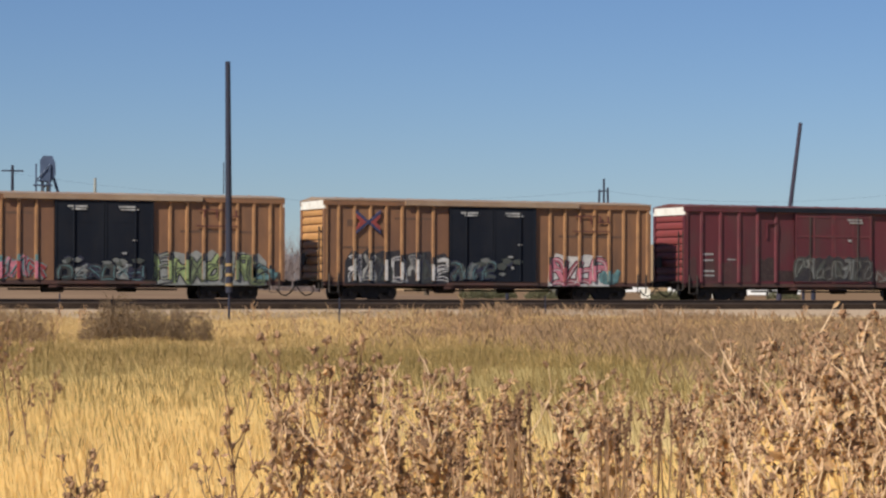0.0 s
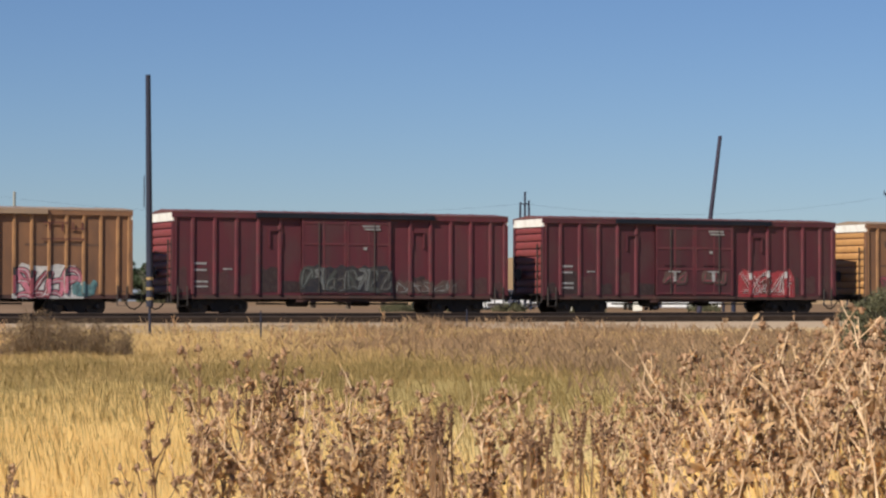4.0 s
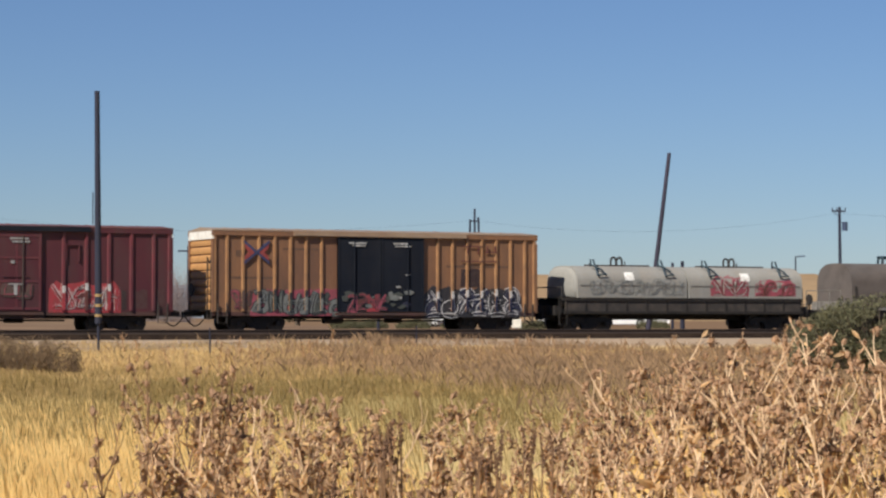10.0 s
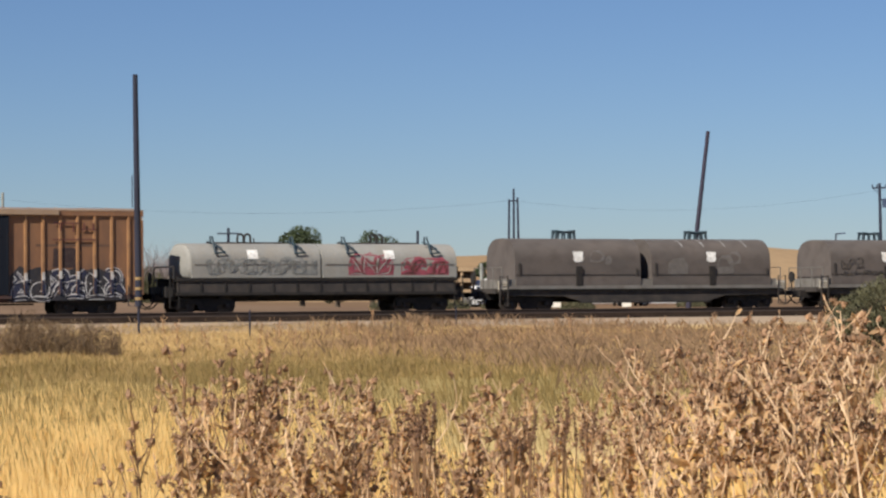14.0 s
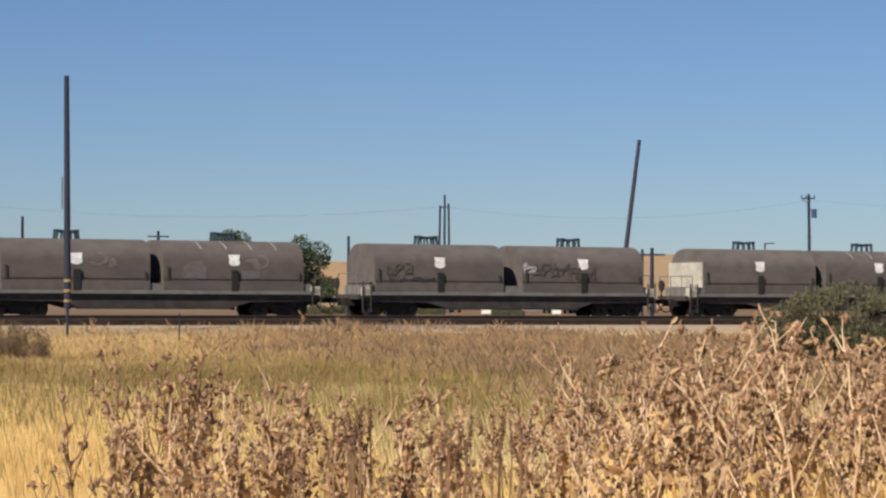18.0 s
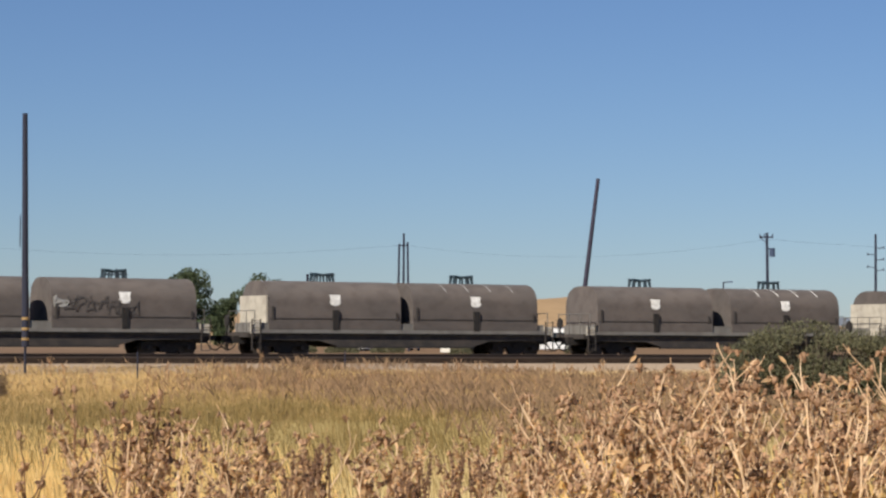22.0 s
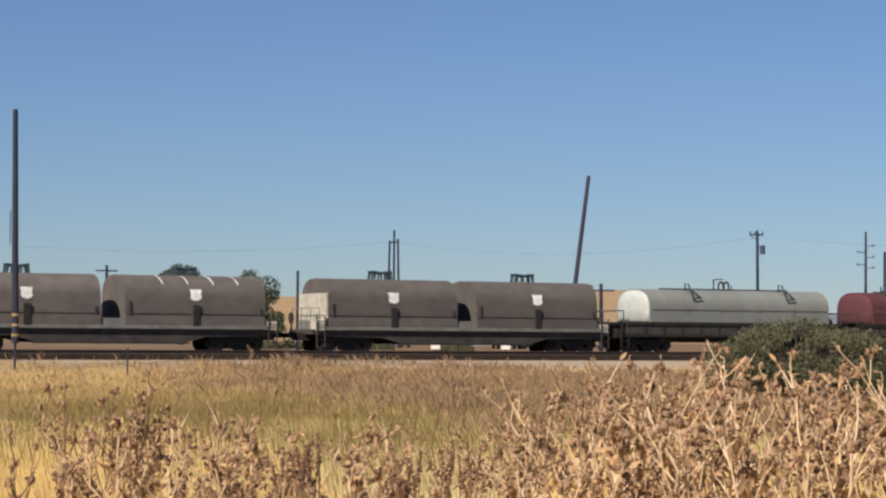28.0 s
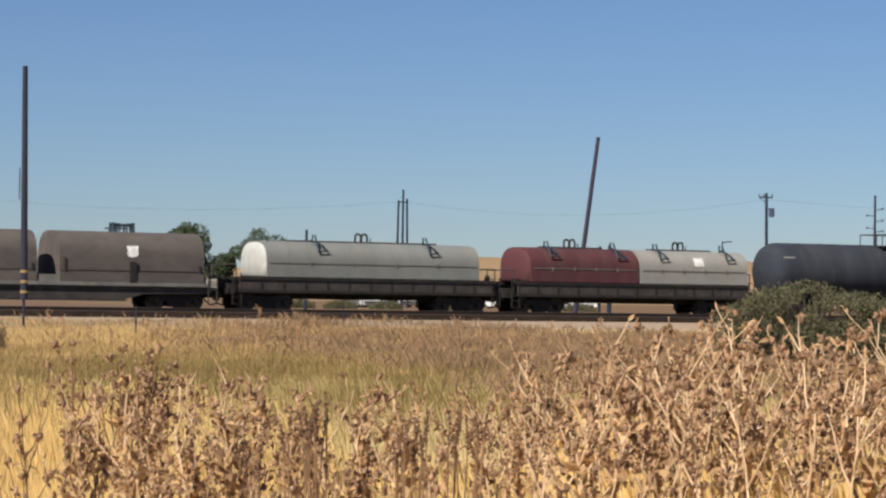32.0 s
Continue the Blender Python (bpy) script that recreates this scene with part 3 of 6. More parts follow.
    # corrugated ends with a white upper panel
    for x, d in ((0.1, -1), (L - 0.1, 1)):
        end = bmesh.new()
        for i in range(9):
            z = Z0 + 0.08 + i * 0.345
            pr = [(0, z), (0.05 * d, z + 0.025), (0.06 * d, z + 0.12), (0.05 * d, z + 0.22), (0, z + 0.30)]
            a = [end.verts.new((x + px, 0.2, pz)) for px, pz in pr]
            b = [end.verts.new((x + px, B - 0.2, pz)) for px, pz in pr]
            for k in range(4):
                end.faces.new((a[k], a[k + 1], b[k + 1], b[k]))
            end.faces.new(a[::-1]), end.faces.new(b)
        part("end_corrugation", end, M_ORANGE_END_LIT if yellow else M_RED_END_LIT, car)
        up = bmesh.new()
        profile(up, [(0.02, eave - 0.36), (0.02, eave - 0.01), (B / 2, H - 0.03), (B - 0.02, eave - 0.01), (B - 0.02, eave - 0.36)], min(x, x + d * 0.09), max(x, x + d * 0.09))
        part("end_cap", up, M_ROOFWHITE, car, "white painted end panel under the roof")
        ladder(car, x + (d * 0.085 if d < 0 else 0.135), 0.12 if d < 0 else B - 0.6, 0.6, 3.3, 0.45, M_FRAME, 0.42, along="y")
        for y0 in (0.0, B - 0.2):
            part("corner_post", boxes((min(x, x + d * 0.1), max(x, x + d * 0.1), y0, y0 + 0.2, Z0, eave - 0.36)), paint, car)
    part("brake_wheel", rods(((-0.12, 2.3, 1.9), (-0.08, 2.3, 1.9), 0.28, 0.28, 18), ((-0.1, 2.3, 1.9), (0.05, 2.3, 1.9), 0.05)), M_BLACK, car)
    for x in (-0.32, L - 0.1):
        part("end_platform", boxes((x, x + 0.42, 0.5, 2.6, 0.95, 1.0)), M_BLACK, car)
    for x in (0.25, L - 0.67):
        ladder(car, x, 0.02, 0.45, 1.3, 0.42, M_FRAME, 0.3)
    bogie(car, 2.3), bogie(car, L - 2.3)
    couplers(car, L)
    part("brake_rigging", rods(((4.2, 1.2, 0.55), (11.4, 1.2, 0.55), 0.04), ((5.5, 0.8, 0.62), (6.4, 0.8, 0.62), 0.2), ((9.0, 1.9, 0.6), (9.8, 1.9, 0.6), 0.16)), M_BLACK, car)
    yp = -0.05
    if yellow:
        stencil(car, [(d0 + 0.55, d0 + 1.35, 3.93, 4.0), (d0 + 0.7, d0 + 1.3, 3.82, 3.89), (d1 - 1.5, d1 - 0.75, 3.93, 4.0), (d1 - 1.4, d1 - 0.65, 3.82, 3.88)], M_STENCIL, yp - 0.01)
        stencil(car, [(d1 - 0.9, d1 - 0.7, 2.55, 2.61), (d1 - 1.35, d1 - 1.15, 2.0, 2.08), (d1 - 1.2, d1 - 1.1, 1.5, 1.62)], M_DULLWHITE, yp - 0.01)
        rng = random.Random(int(start) + 5)
        for k in range(16):
            x, z = rng.uniform(d0 + 0.15, d1 - 0.5), rng.uniform(1.05, 1.75)
            w, h = rng.uniform(0.15, 0.5), rng.uniform(0.08, 0.3)
            part("spray_smear", slab(bmesh.new(), [(x, z), (x + w * 0.6, z - 0.04), (x + w, z + h * 0.5), (x + w * 0.5, z + h), (x - 0.06, z + h * 0.7)], yp - 0.004 - 0.0006 * k, yp + 0.03), PAINTS[rng.choice(("grey", "slate", "slate", "navy"))], car, "dull grey spray smear on the door")
        stencil(car, [(11.95, 13.0, 3.88, 3.93), (12.2, 12.26, 3.6, 3.88), (12.75, 12.81, 3.55, 3.88), (13.1, 13.75, 3.62, 3.67), (13.2, 13.26, 3.67, 3.92), (13.6, 13.66, 3.67, 3.92), (11.9, 13.7, 3.2, 3.25)], PAINTS["rust"], -0.002, "road_name", "faded rust-red lettering in bars")
    else:
        stencil(car, [(1.0, 1.55, 2.22, 2.3), (1.0, 1.55, 1.95, 2.02), (0.95, 1.6, 1.45, 1.53), (0.95, 1.6, 1.25, 1.32), (2.3, 2.7, 2.0, 2.06)], M_DULLWHITE, 0.07)
        stencil(car, [(mid + 0.75, mid + 1.55, 3.9, 3.97), (mid + 0.85, mid + 1.6, 3.77, 3.84), (mid + 0.8, mid + 0.95, 2.9, 3.02)], M_DULLWHITE, yp - 0.01)
    if not yellow:
        rng = random.Random(int(start))
        for x, x_next in zip(xs, xs[1:]):
            if x > d0 - 0.1 and x_next < d1 + 1.2 and x_next - x > 2:
                continue
            z, w, h = 0.96 + rng.uniform(0, 0.08), (x_next - x) * rng.uniform(0.55, 0.84), rng.choice((0.35, 0.6, 0.85, 0.95)) * rng.uniform(0.8, 1.15)
            x += rng.uniform(0.06, 0.14)
            part("paint_patch", slab(bmesh.new(), [(x, z), (x + w, z + 0.03), (x + w * 0.97, z + h), (x + w * 0.6, z + h * 1.05), (x + w * 0.3, z + h * 0.9), (x + 0.02, z + h * 1.02)], post - 0.006, post + 0.02), PAINTS[rng.choice(("primer", "primer", "bay"))], car, "dull brown painted-over patch")
        for a in (d0 + 1.0, mid + 1.0) if start > 60 else ():
            part("door_latch", boxes((a - 0.3, a + 0.3, yp - 0.03, yp + 0.04, 2.02, 2.08), (a - 0.07, a + 0.07, yp - 0.034, yp + 0.04, 1.6, 2.02)), M_DULLWHITE, car, "pale worn door latch")
            part("door_rung", boxes((a - 0.55, a + 0.55, yp - 0.02, yp + 0.04, 2.34, 2.4)), paint, car)
        for x in (d0 - 1.5, d1 + 1.05):
            part("door_stop", boxes((x, x + 0.62, 0.0, 0.07, 3.68, 3.75), (x, x + 0.06, 0.0, 0.07, 3.0, 3.68), (x + 0.56, x + 0.62, 0.0, 0.07, 3.0, 3.68)), paint, car)
    if yellow:
        for bx, bw, bz, bh in ((11.2, 3.4, 2.93, 0.11), (3.3, 1.9, 3.62, 0.1), (1.1, 0.5, 3.3, 0.3), (0.9, 2.0, 2.35, 0.1)):
            part("faded_lettering", boxes((bx, bx + bw, post - 0.005, post + 0.02, bz, bz + bh)), PAINTS["band"], car, "faded brown lettering in a bar")
    if emblem:
        e = new("emblem")
        e.parent = car
        e["label"] = "crossed blue bars with red wedges"
        e.location = (2.05, 0, 3.5)
        for k in (-1, 1):
            part("cross_bar", slab(bmesh.new(), [(-0.58, -0.46 * k - 0.07), (-0.58, -0.46 * k + 0.07), (0.58, 0.46 * k + 0.07), (0.58, 0.46 * k - 0.07)], -0.014 - 0.003 * k, 0.06), M_BLUE, e)
            part("wedge", slab(bmesh.new(), [(0.1 * k, 0.0), (0.55 * k, 0.36), (0.55 * k, 0.2), (0.36 * k, 0.0), (0.55 * k, -0.2), (0.55 * k, -0.36)], -0.009, 0.06), M_EMBLEMRED, e)
    return car


ARCH = 0.72     # how boxy the hoods are; 1 is round
SHOULDER = 0.34


def hood_outline(width, z0, z1, shoulder, n=30):
    """Arch of a coil hood: upright below, round above, about y = 0."""
    w = width / 2
    pts = [(-w, z0), (-w, shoulder)]
    for i in range(1, n):
        a = math.pi - math.pi * i / n
        pts.append((w * math.copysign(abs(math.cos(a)) ** ARCH, math.cos(a)), shoulder + (z1 - shoulder) * math.sin(a) ** ARCH))
    return pts + [(w, shoulder), (w, z0)]


def hood_curve(z, z0=1.6, z1=3.12, width=2.95):
    """How far the flank of a hood has curved in at the height z."""
    shoulder = z0 + (z1 - z0) * SHOULDER
    s = min(1.0, max(0.0, (z - shoulder) / (z1 - shoulder))) ** (1 / ARCH)
    return width / 2 * (1 - math.cos(math.asin(s)) ** ARCH)


def on_hood(bm, z0, z1, width=2.95):
    """Lays flat shapes on the round flank."""
    for v in bm.verts:
        v.co.y += hood_curve(v.co.z, z0, z1, width)
    return bm


def hood(car, x0, x1, z0, z1, paint, label, style, strips=0, y=1.525, width=2.95, belt=True):
    shoulder = z0 + (z1 - z0) * SHOULDER
    bm = bmesh.new()
    pts = [(y + p, q) for p, q in hood_outline(width, z0, z1, shoulder)]
    profile(bm, pts, x0, x1)
    bmesh.ops.bevel(bm, geom=[e for e in bm.edges if abs(e.verts[0].co.x - e.verts[1].co.x) < 1e-4 and e.verts[0].co.z > shoulder - 0.01 and e.verts[1].co.z > shoulder - 0.01],
                    offset=0.14, segments=3, affect="EDGES")
    h = part("hood", bm, paint, car, label)
    h.data.shade_smooth()
    h.data.set_sharp_from_angle(angle=radians(32))
    c = (x0 + x1) / 2
    if style != "brown":
        # domed ends; those of the single hood are coloured brighter, as if sunlit
        out = hood_outline(width - 0.1, z0 + 0.02, z1 - 0.05, shoulder)
        zm = z0 + (z1 - z0) * 0.42
        for xe, d in ((x0, -1), (x1, 1)):
            bm = bmesh.new()
            rings = [[bm.verts.new((xe + d * bulge, y + p * k, zm + (q - zm) * k)) for p, q in out] for k, bulge in ((1.0, -0.05), (0.97, 0.05), (0.86, 0.12), (0.62, 0.19), (0.3, 0.23))]
            for ra, rb in zip(rings, rings[1:]):
                for i in range(len(out)):
                    bm.faces.new((ra[i], ra[(i + 1) % len(out)], rb[(i + 1) % len(out)], rb[i]))
            bm.faces.new(rings[-1])
            part("domed_end", bm, M_HOODEND if style == "single" else paint, h, "pale domed end of the hood, coloured as sunlit" if style == "single" else "", True)
    if belt:
        low = 0.27 if style == "brown" else 0.02
        for ya, yb in ((y - width / 2 - 0.05, y - width / 2 + 0.01), (y + width / 2 - 0.01, y + width / 2 + 0.05)):
            part("rim", boxes((x0 + 0.02, x1 - 0.02, ya, yb, z0 - low, z0 + 0.12)), paint, h)
    if style == "brown":
        part("seam", boxes((x0 + 0.04, x1 - 0.04, y - width / 2 - 0.02, y - width / 2 + 0.01, z0 + 0.2, z0 + 0.235)), M_FRAME, h)
        if strips:
            arc = hood_outline(width, z0, z1, shoulder)
            arc = [(y + p * 1.004, q + 0.006) for p, q in arc if p < 0.12 and q > shoulder + (z1 - shoulder) * 0.62]
            for k in range(4):
                sx = x0 + (x1 - x0) * (0.25 + 0.18 * k)
                bm = bmesh.new()
                va = [bm.verts.new((sx + 0.15 * (1 - i / len(arc)) - 0.03, p, q)) for i, (p, q) in enumerate(arc)]
                vb = [bm.verts.new((sx + 0.15 * (1 - i / len(arc)) + 0.03, p, q)) for i, (p, q) in enumerate(arc)]
                for i in range(len(arc) - 1):
                    bm.faces.new((va[i], va[i + 1], vb[i + 1], vb[i]))
                part("pale_strip", bm, M_DULLWHITE if strips == 1 else M_WHITE, h, "pale worn strip across the hood")
        # a lifting frame of two arched loops
        for yy in (y - 0.18, y + 0.18):
            for x, fat in ((c - 0.5, 0.07), (c - 0.17, 0.05), (c + 0.17, 0.05), (c + 0.5, 0.07)):
                part("bracket_leg", rods(((x, yy, z1 - 0.06), (x * 0.88 + c * 0.12, yy, z1 + 0.29), fat * 0.8, fat, 6)), M_BLUESTEEL, h)
            part("lifting_bracket", rods(((c - 0.5, yy, z1 + 0.34), (c, yy, z1 + 0.29), 0.075, 0.06, 6), ((c, yy, z1 + 0.29), (c + 0.5, yy, z1 + 0.34), 0.06, 0.075, 6)), M_BLUESTEEL, h)
        yn = y - width / 2
        bm = slab(bmesh.new(), [(c + px, z0 + 0.78 + pz) for px, pz in ((-0.2, 0.04), (-0.02, 0), (0.18, 0.04), (0.26, 0.16), (0.22, 0.27), (0.27, 0.5), (-0.27, 0.5), (-0.23, 0.27), (-0.27, 0.16))], yn - 0.014, yn + 0.02)
        part("placard", on_hood(bm, z0, z1, width), M_WHITE, h, "white shield-shaped placard")
        part("latch_ladder", boxes((c - 0.15, c + 0.15, yn - 0.09, yn + 0.02, z0 - 0.3, z0 + 0.6)), M_BLACK, h)
        for gx, gz in ((x0 + 0.16, 0.75), (x1 - 0.26, 0.5)):
            part("corner_grip", boxes((gx, gx + 0.1, yn - 0.05, yn + 0.02, z0 + 0.14, z0 + gz)), M_FRAME, h)
    else:
        bm = bmesh.new()
        for dx in (-0.2, 0.12):
            pts = [Vector((c + dx + 0.14 * math.cos(a) * 1, y, z1 + 0.27 + 0.15 * math.sin(a))) for a in (math.pi * k / 6 for k in range(7))]
            for a, b in zip(pts, pts[1:]):
                rod(bm, a, b, 0.05, n=6)
            for p in (pts[0], pts[-1]):
                rod(bm, (p.x, y, z1 - 0.04), p, 0.05, n=6)
        rod(bm, (c + 0.42, y, z1 - 0.04), (c + 0.42, y, z1 + 0.24), 0.03)
        part("lifting_loop", bm, M_BLACK, h)
        span = (x1 - x0) * (0.3 if style == "pair" else 0.36)
        part("ridge_pipe", rods(((c - span, y, z1 + 0.03), (c + span, y, z1 + 0.03), 0.04)), M_FRAME, h)
        off = (x1 - x0) * (0.31 if style == "pair" else 0.262)
        for dx in (-off, off):
            bm = bmesh.new()
            zz, yn = z1 - 0.05, y - width / 2
            rod(bm, (c + dx, y - 0.95, zz + 0.33), (c + dx - 0.05, y - 1.5, zz - 0.42), 0.045)
            rod(bm, (c + dx - 0.05, y - 1.49, zz - 0.4), (c + dx + 0.42, y - 1.49, zz - 0.36), 0.036)
            rod(bm, (c + dx - 0.3, y - 1.1, zz + 0.12), (c + dx + 0.3, y - 1.35, zz - 0.18), 0.036)
            rod(bm, (c + dx, y - 1.25, zz + 0.02), (c + dx + 0.4, y - 1.49, zz - 0.36), 0.028)
            rod(bm, (c + dx, y - 0.7, zz - 0.1), (c + dx, y - 0.7, zz + 0.36), 0.04)
            part("clamp_arm", bm, M_BLUESTEEL, h)
        part("seam", boxes((x0 + 0.15, x1 - 0.15, y - width / 2 - 0.022, y - width / 2 + 0.01, shoulder + 0.06, shoulder + 0.1)), M_SILL, h)
        for k in range(1, 5):
            x = x0 + (x1 - x0) * k / 5
            part("side_hinge", boxes((x - 0.04, x + 0.04, y - width / 2 - 0.03, y - width / 2 + 0.01, shoulder - 0.02, shoulder + 0.16)), M_SILL, h)
    return h


def coil_car(start, length, hoods, label, style, deck=1.08, sill_pale=True):
    """Flat coil wagon. hoods: (x0, x1, bottom, top, paint, label)."""
    car = thing("coil_car", start, SIDE, RAIL, label, "freight car", "cars of the freight train")
    CARS.append((car, start))
    B = 3.05
    if style == "brown":
        bm = bmesh.new()
        slab(bm, [(0.5, deck), (length - 0.5, deck), (length - 0.5, deck - 0.3), (length - 3.6, deck - 0.34), (length - 4.6, 0.46), (4.6, 0.46), (3.6, deck - 0.34), (0.5, deck - 0.3)], 0.1, 0.22)
        part("side_sill", bm, M_FRAME, car, "dark fish-belly side sill")
        bm = bmesh.new()
        slab(bm, [(0.5, deck), (length - 0.5, deck), (length - 0.5, deck - 0.3), (length - 3.6, deck - 0.34), (length - 4.6, 0.46), (4.6, 0.46), (3.6, deck - 0.34), (0.5, deck - 0.3)], B - 0.22, B - 0.1)
        part("side_sill", bm, M_FRAME, car)
        for u in ((0.4, length - 0.4, 0.0, 0.3, deck - 0.09, deck - 0.02), (0.4, length - 0.4, B - 0.3, B, deck - 0.09, deck - 0.02), (4.4, length - 4.4, 0.05, 0.26, 0.42, 0.48)):
            part("sill_flange", boxes(u), M_BLACK, car)
        part("trough", boxes((0.75, length - 0.75, 0.07, B - 0.07, deck, 1.52)), M_TROUGH, car, "pale dusty coil trough wall")
        part("trough_edge", boxes((0.75, length - 0.75, -0.03, 0.07, deck - 0.01, deck + 0.14)), M_TROUGH, car, "pale dusty edge of the trough")
        part("deck", boxes((0.2, length - 0.2, 0.25, B - 0.25, deck - 0.2, deck + 0.02)), M_FRAME, car)
        for x in (0.45, length - 0.55):
            part("end_handrail", rods(*[((x, yy, deck), (x, yy, 2.05), 0.022) for yy in (0.06, 1.0, 2.0, B - 0.06)], ((x, 0.06, 2.05), (x, B - 0.06, 2.05), 0.018)), M_SILL, car)
        for x in (0.25, length - 0.75):
            part("end_panel", boxes((x, x + 0.5, 0.02, 0.08, deck - 0.05, deck + 0.36)), M_SHIELD, car, "pale dusty step panel")
            ladder(car, x + 0.05, 0.015, 0.3, deck + 0.6, 0.4, M_FRAME, 0.33)
    else:
        zt = hoods[0][2]
        for u in ((0.55, length - 0.55, 0.06, 0.2, 1.0, zt - 0.12), (0.55, length - 0.55, B - 0.2, B - 0.06, 1.0, zt - 0.12)):
            part("side_sill", boxes(u), M_SILL if sill_pale else M_FRAME, car, "dark side sill")
        for u in ((0.5, length - 0.5, 0.0, 0.32, zt - 0.12, zt + 0.02), (0.5, length - 0.5, B - 0.32, B, zt - 0.12, zt + 0.02), (0.5, length - 0.5, 0.02, 0.3, 0.88, 1.0), (0.5, length - 0.5, B - 0.3, B - 0.02, 0.88, 1.0)):
            part("sill_flange", boxes(u), M_BLACK, car)
        for i in range(1, 12):
            x = 0.5 + (length - 1) * i / 12
            part("sill_rib", boxes((x - 0.05, x + 0.05, 0.03, 0.07, 1.0, zt - 0.12)), M_BLACK, car)
        part("deck", boxes((0.3, length - 0.3, 0.2, B - 0.2, 0.82, 1.1)), M_BLACK, car)
        for x in (0.1, length - 0.5):
            part("end_plate", boxes((x, x + 0.4, 0.3, B - 0.3, 0.8, 1.25)), M_BLACK, car)
        for x in (0.2, length - 0.6):
            ladder(car, x, 0.1, 0.35, 1.7, 0.4, M_BLACK, 0.33)
            part("end_rail", rods(((x + 0.2, 0.2, 1.1), (x + 0.2, 0.2, 2.1), 0.03), ((x + 0.2, B - 0.2, 1.1), (x + 0.2, B - 0.2, 2.1), 0.03), ((x + 0.2, 0.2, 2.1), (x + 0.2, B - 0.2, 2.1), 0.03)), M_FRAME, car)
    for h in hoods:
        hood(car, *h[:4], h[4], h[5], style, h[6] if len(h) > 6 else 0)
    part("centre_sill", boxes((-0.1, length + 0.1, 1.2, 1.85, 0.6, 0.95)), M_BLACK, car)
    bogie(car, 2.0), bogie(car, length - 2.0)
    couplers(car, length)
    part("brake_wheel", rods(((-0.08, 2.0, 1.6), (-0.04, 2.0, 1.6), 0.27, 0.27, 16), ((-0.06, 2.0, 0.9), (-0.06, 2.0, 1.6), 0.04)), M_BLACK, car)
    return car


def tank_car(start):
    car = thing("tank_car", start, SIDE, RAIL, "black tank car with a railed top walkway", "tank car", "cars of the freight train")
    CARS.append((car, start))
    L, r, y, zc = 17.0, 1.42, 1.525, 2.33
    bm = bmesh.new()
    n, prof = 32, [(0.0, 0.02), (0.06, 0.5), (0.2, 0.95), (0.42, 1.25), (0.7, 1.39), (0.95, r), (L / 2, r + 0.02), (L - 0.95, r), (L - 0.7, 1.39), (L - 0.42, 1.25), (L - 0.2, 0.95), (L - 0.06, 0.5), (L, 0.02)]
    rings = [[bm.verts.new((x, y + q * math.cos(2 * math.pi * i / n), zc + q * math.sin(2 * math.pi * i / n))) for i in range(n)] for x, q in prof]
    for a, b in zip(rings, rings[1:]):
        for i in range(n):
            bm.faces.new((a[i], a[(i + 1) % n], b[(i + 1) % n], b[i]))
    part("tank", bm, M_TANK, car, "black riveted tank shell", True)
    for x in (3.6, 6.4, 10.6, 13.4):
        bm = bmesh.new()
        ring = [[bm.verts.new((xx, y + q * math.cos(2 * math.pi * i / n), zc + q * math.sin(2 * math.pi * i / n))) for i in range(n)] for xx, q in ((x - 0.04, r), (x - 0.04, r + 0.024), (x + 0.04, r + 0.024), (x + 0.04, r))]
        for a, b in zip(ring, ring[1:]):
            for i in range(n):
                bm.faces.new((a[i], a[(i + 1) % n], b[(i + 1) % n], b[i]))
        part("band", bm, M_TANK, car)
    part("dome", rods(((L / 2, y, zc + r - 0.1), (L / 2, y, zc + r + 0.28), 0.5, 0.48, 20)), M_BLACK, car)
    rail = bmesh.new()
    z = zc + r
    for yy in (y - 0.9, y + 0.9):
        for x in (L / 2 - 1.6, L / 2 - 0.55, L / 2 + 0.55, L / 2 + 1.6):
            rod(rail, (x, yy, z - 0.3), (x, yy, z + 0.55), 0.025)
        rod(rail, (L / 2 - 1.6, yy, z + 0.55), (L / 2 + 1.6, yy, z + 0.55), 0.025)
    for x in (L / 2 - 1.6, L / 2 + 1.6):
        rod(rail, (x, y - 0.9, z + 0.55), (x, y + 0.9, z + 0.55), 0.025)
    part("top_railing", rail, M_BLACK, car)
    part("walkway", boxes((L / 2 - 1.7, L / 2 + 1.7, y - 1.0, y - 0.5, z - 0.06, z - 0.02), (L / 2 - 1.7, L / 2 + 1.7, y + 0.5, y + 1.0, z - 0.06, z - 0.02)), M_BLACK, car)
    ladder(car, L / 2 - 0.2, 0.03, 0.9, z, 0.4, M_BLACK, 0.35)
    for u in ((-0.1, 3.4, 1.15, 1.9, 0.6, 1.0), (L - 3.4, L + 0.1, 1.15, 1.9, 0.6, 1.0), (-0.1, 0.5, 0.1, 2.95, 0.85, 1.02), (L - 0.5, L + 0.1, 0.1, 2.95, 0.85, 1.02)):
        part("underframe", boxes(u), M_BLACK, car)
    for u in (1.6, L - 2.8):
        part("saddle", boxes((u, u + 1.2, 0.7, 2.35, 0.95, 1.35)), M_BLACK, car)
    stencil(car, [(0.6, 0.84, 2.96, 3.05), (0.9, 1.25, 2.96, 3.05), (0.72, 0.95, 2.8, 2.86)], M_DULLWHITE, 0.27)
    part("placard", slab(bmesh.new(), [(0.5, 0.95), (0.65, 1.15), (0.8, 0.95), (0.65, 0.75)], 0.0, 0.03), M_WHITE, car, "white diamond placard")
    bogie(car, 2.2), bogie(car, L - 2.2)
    couplers(car, L)


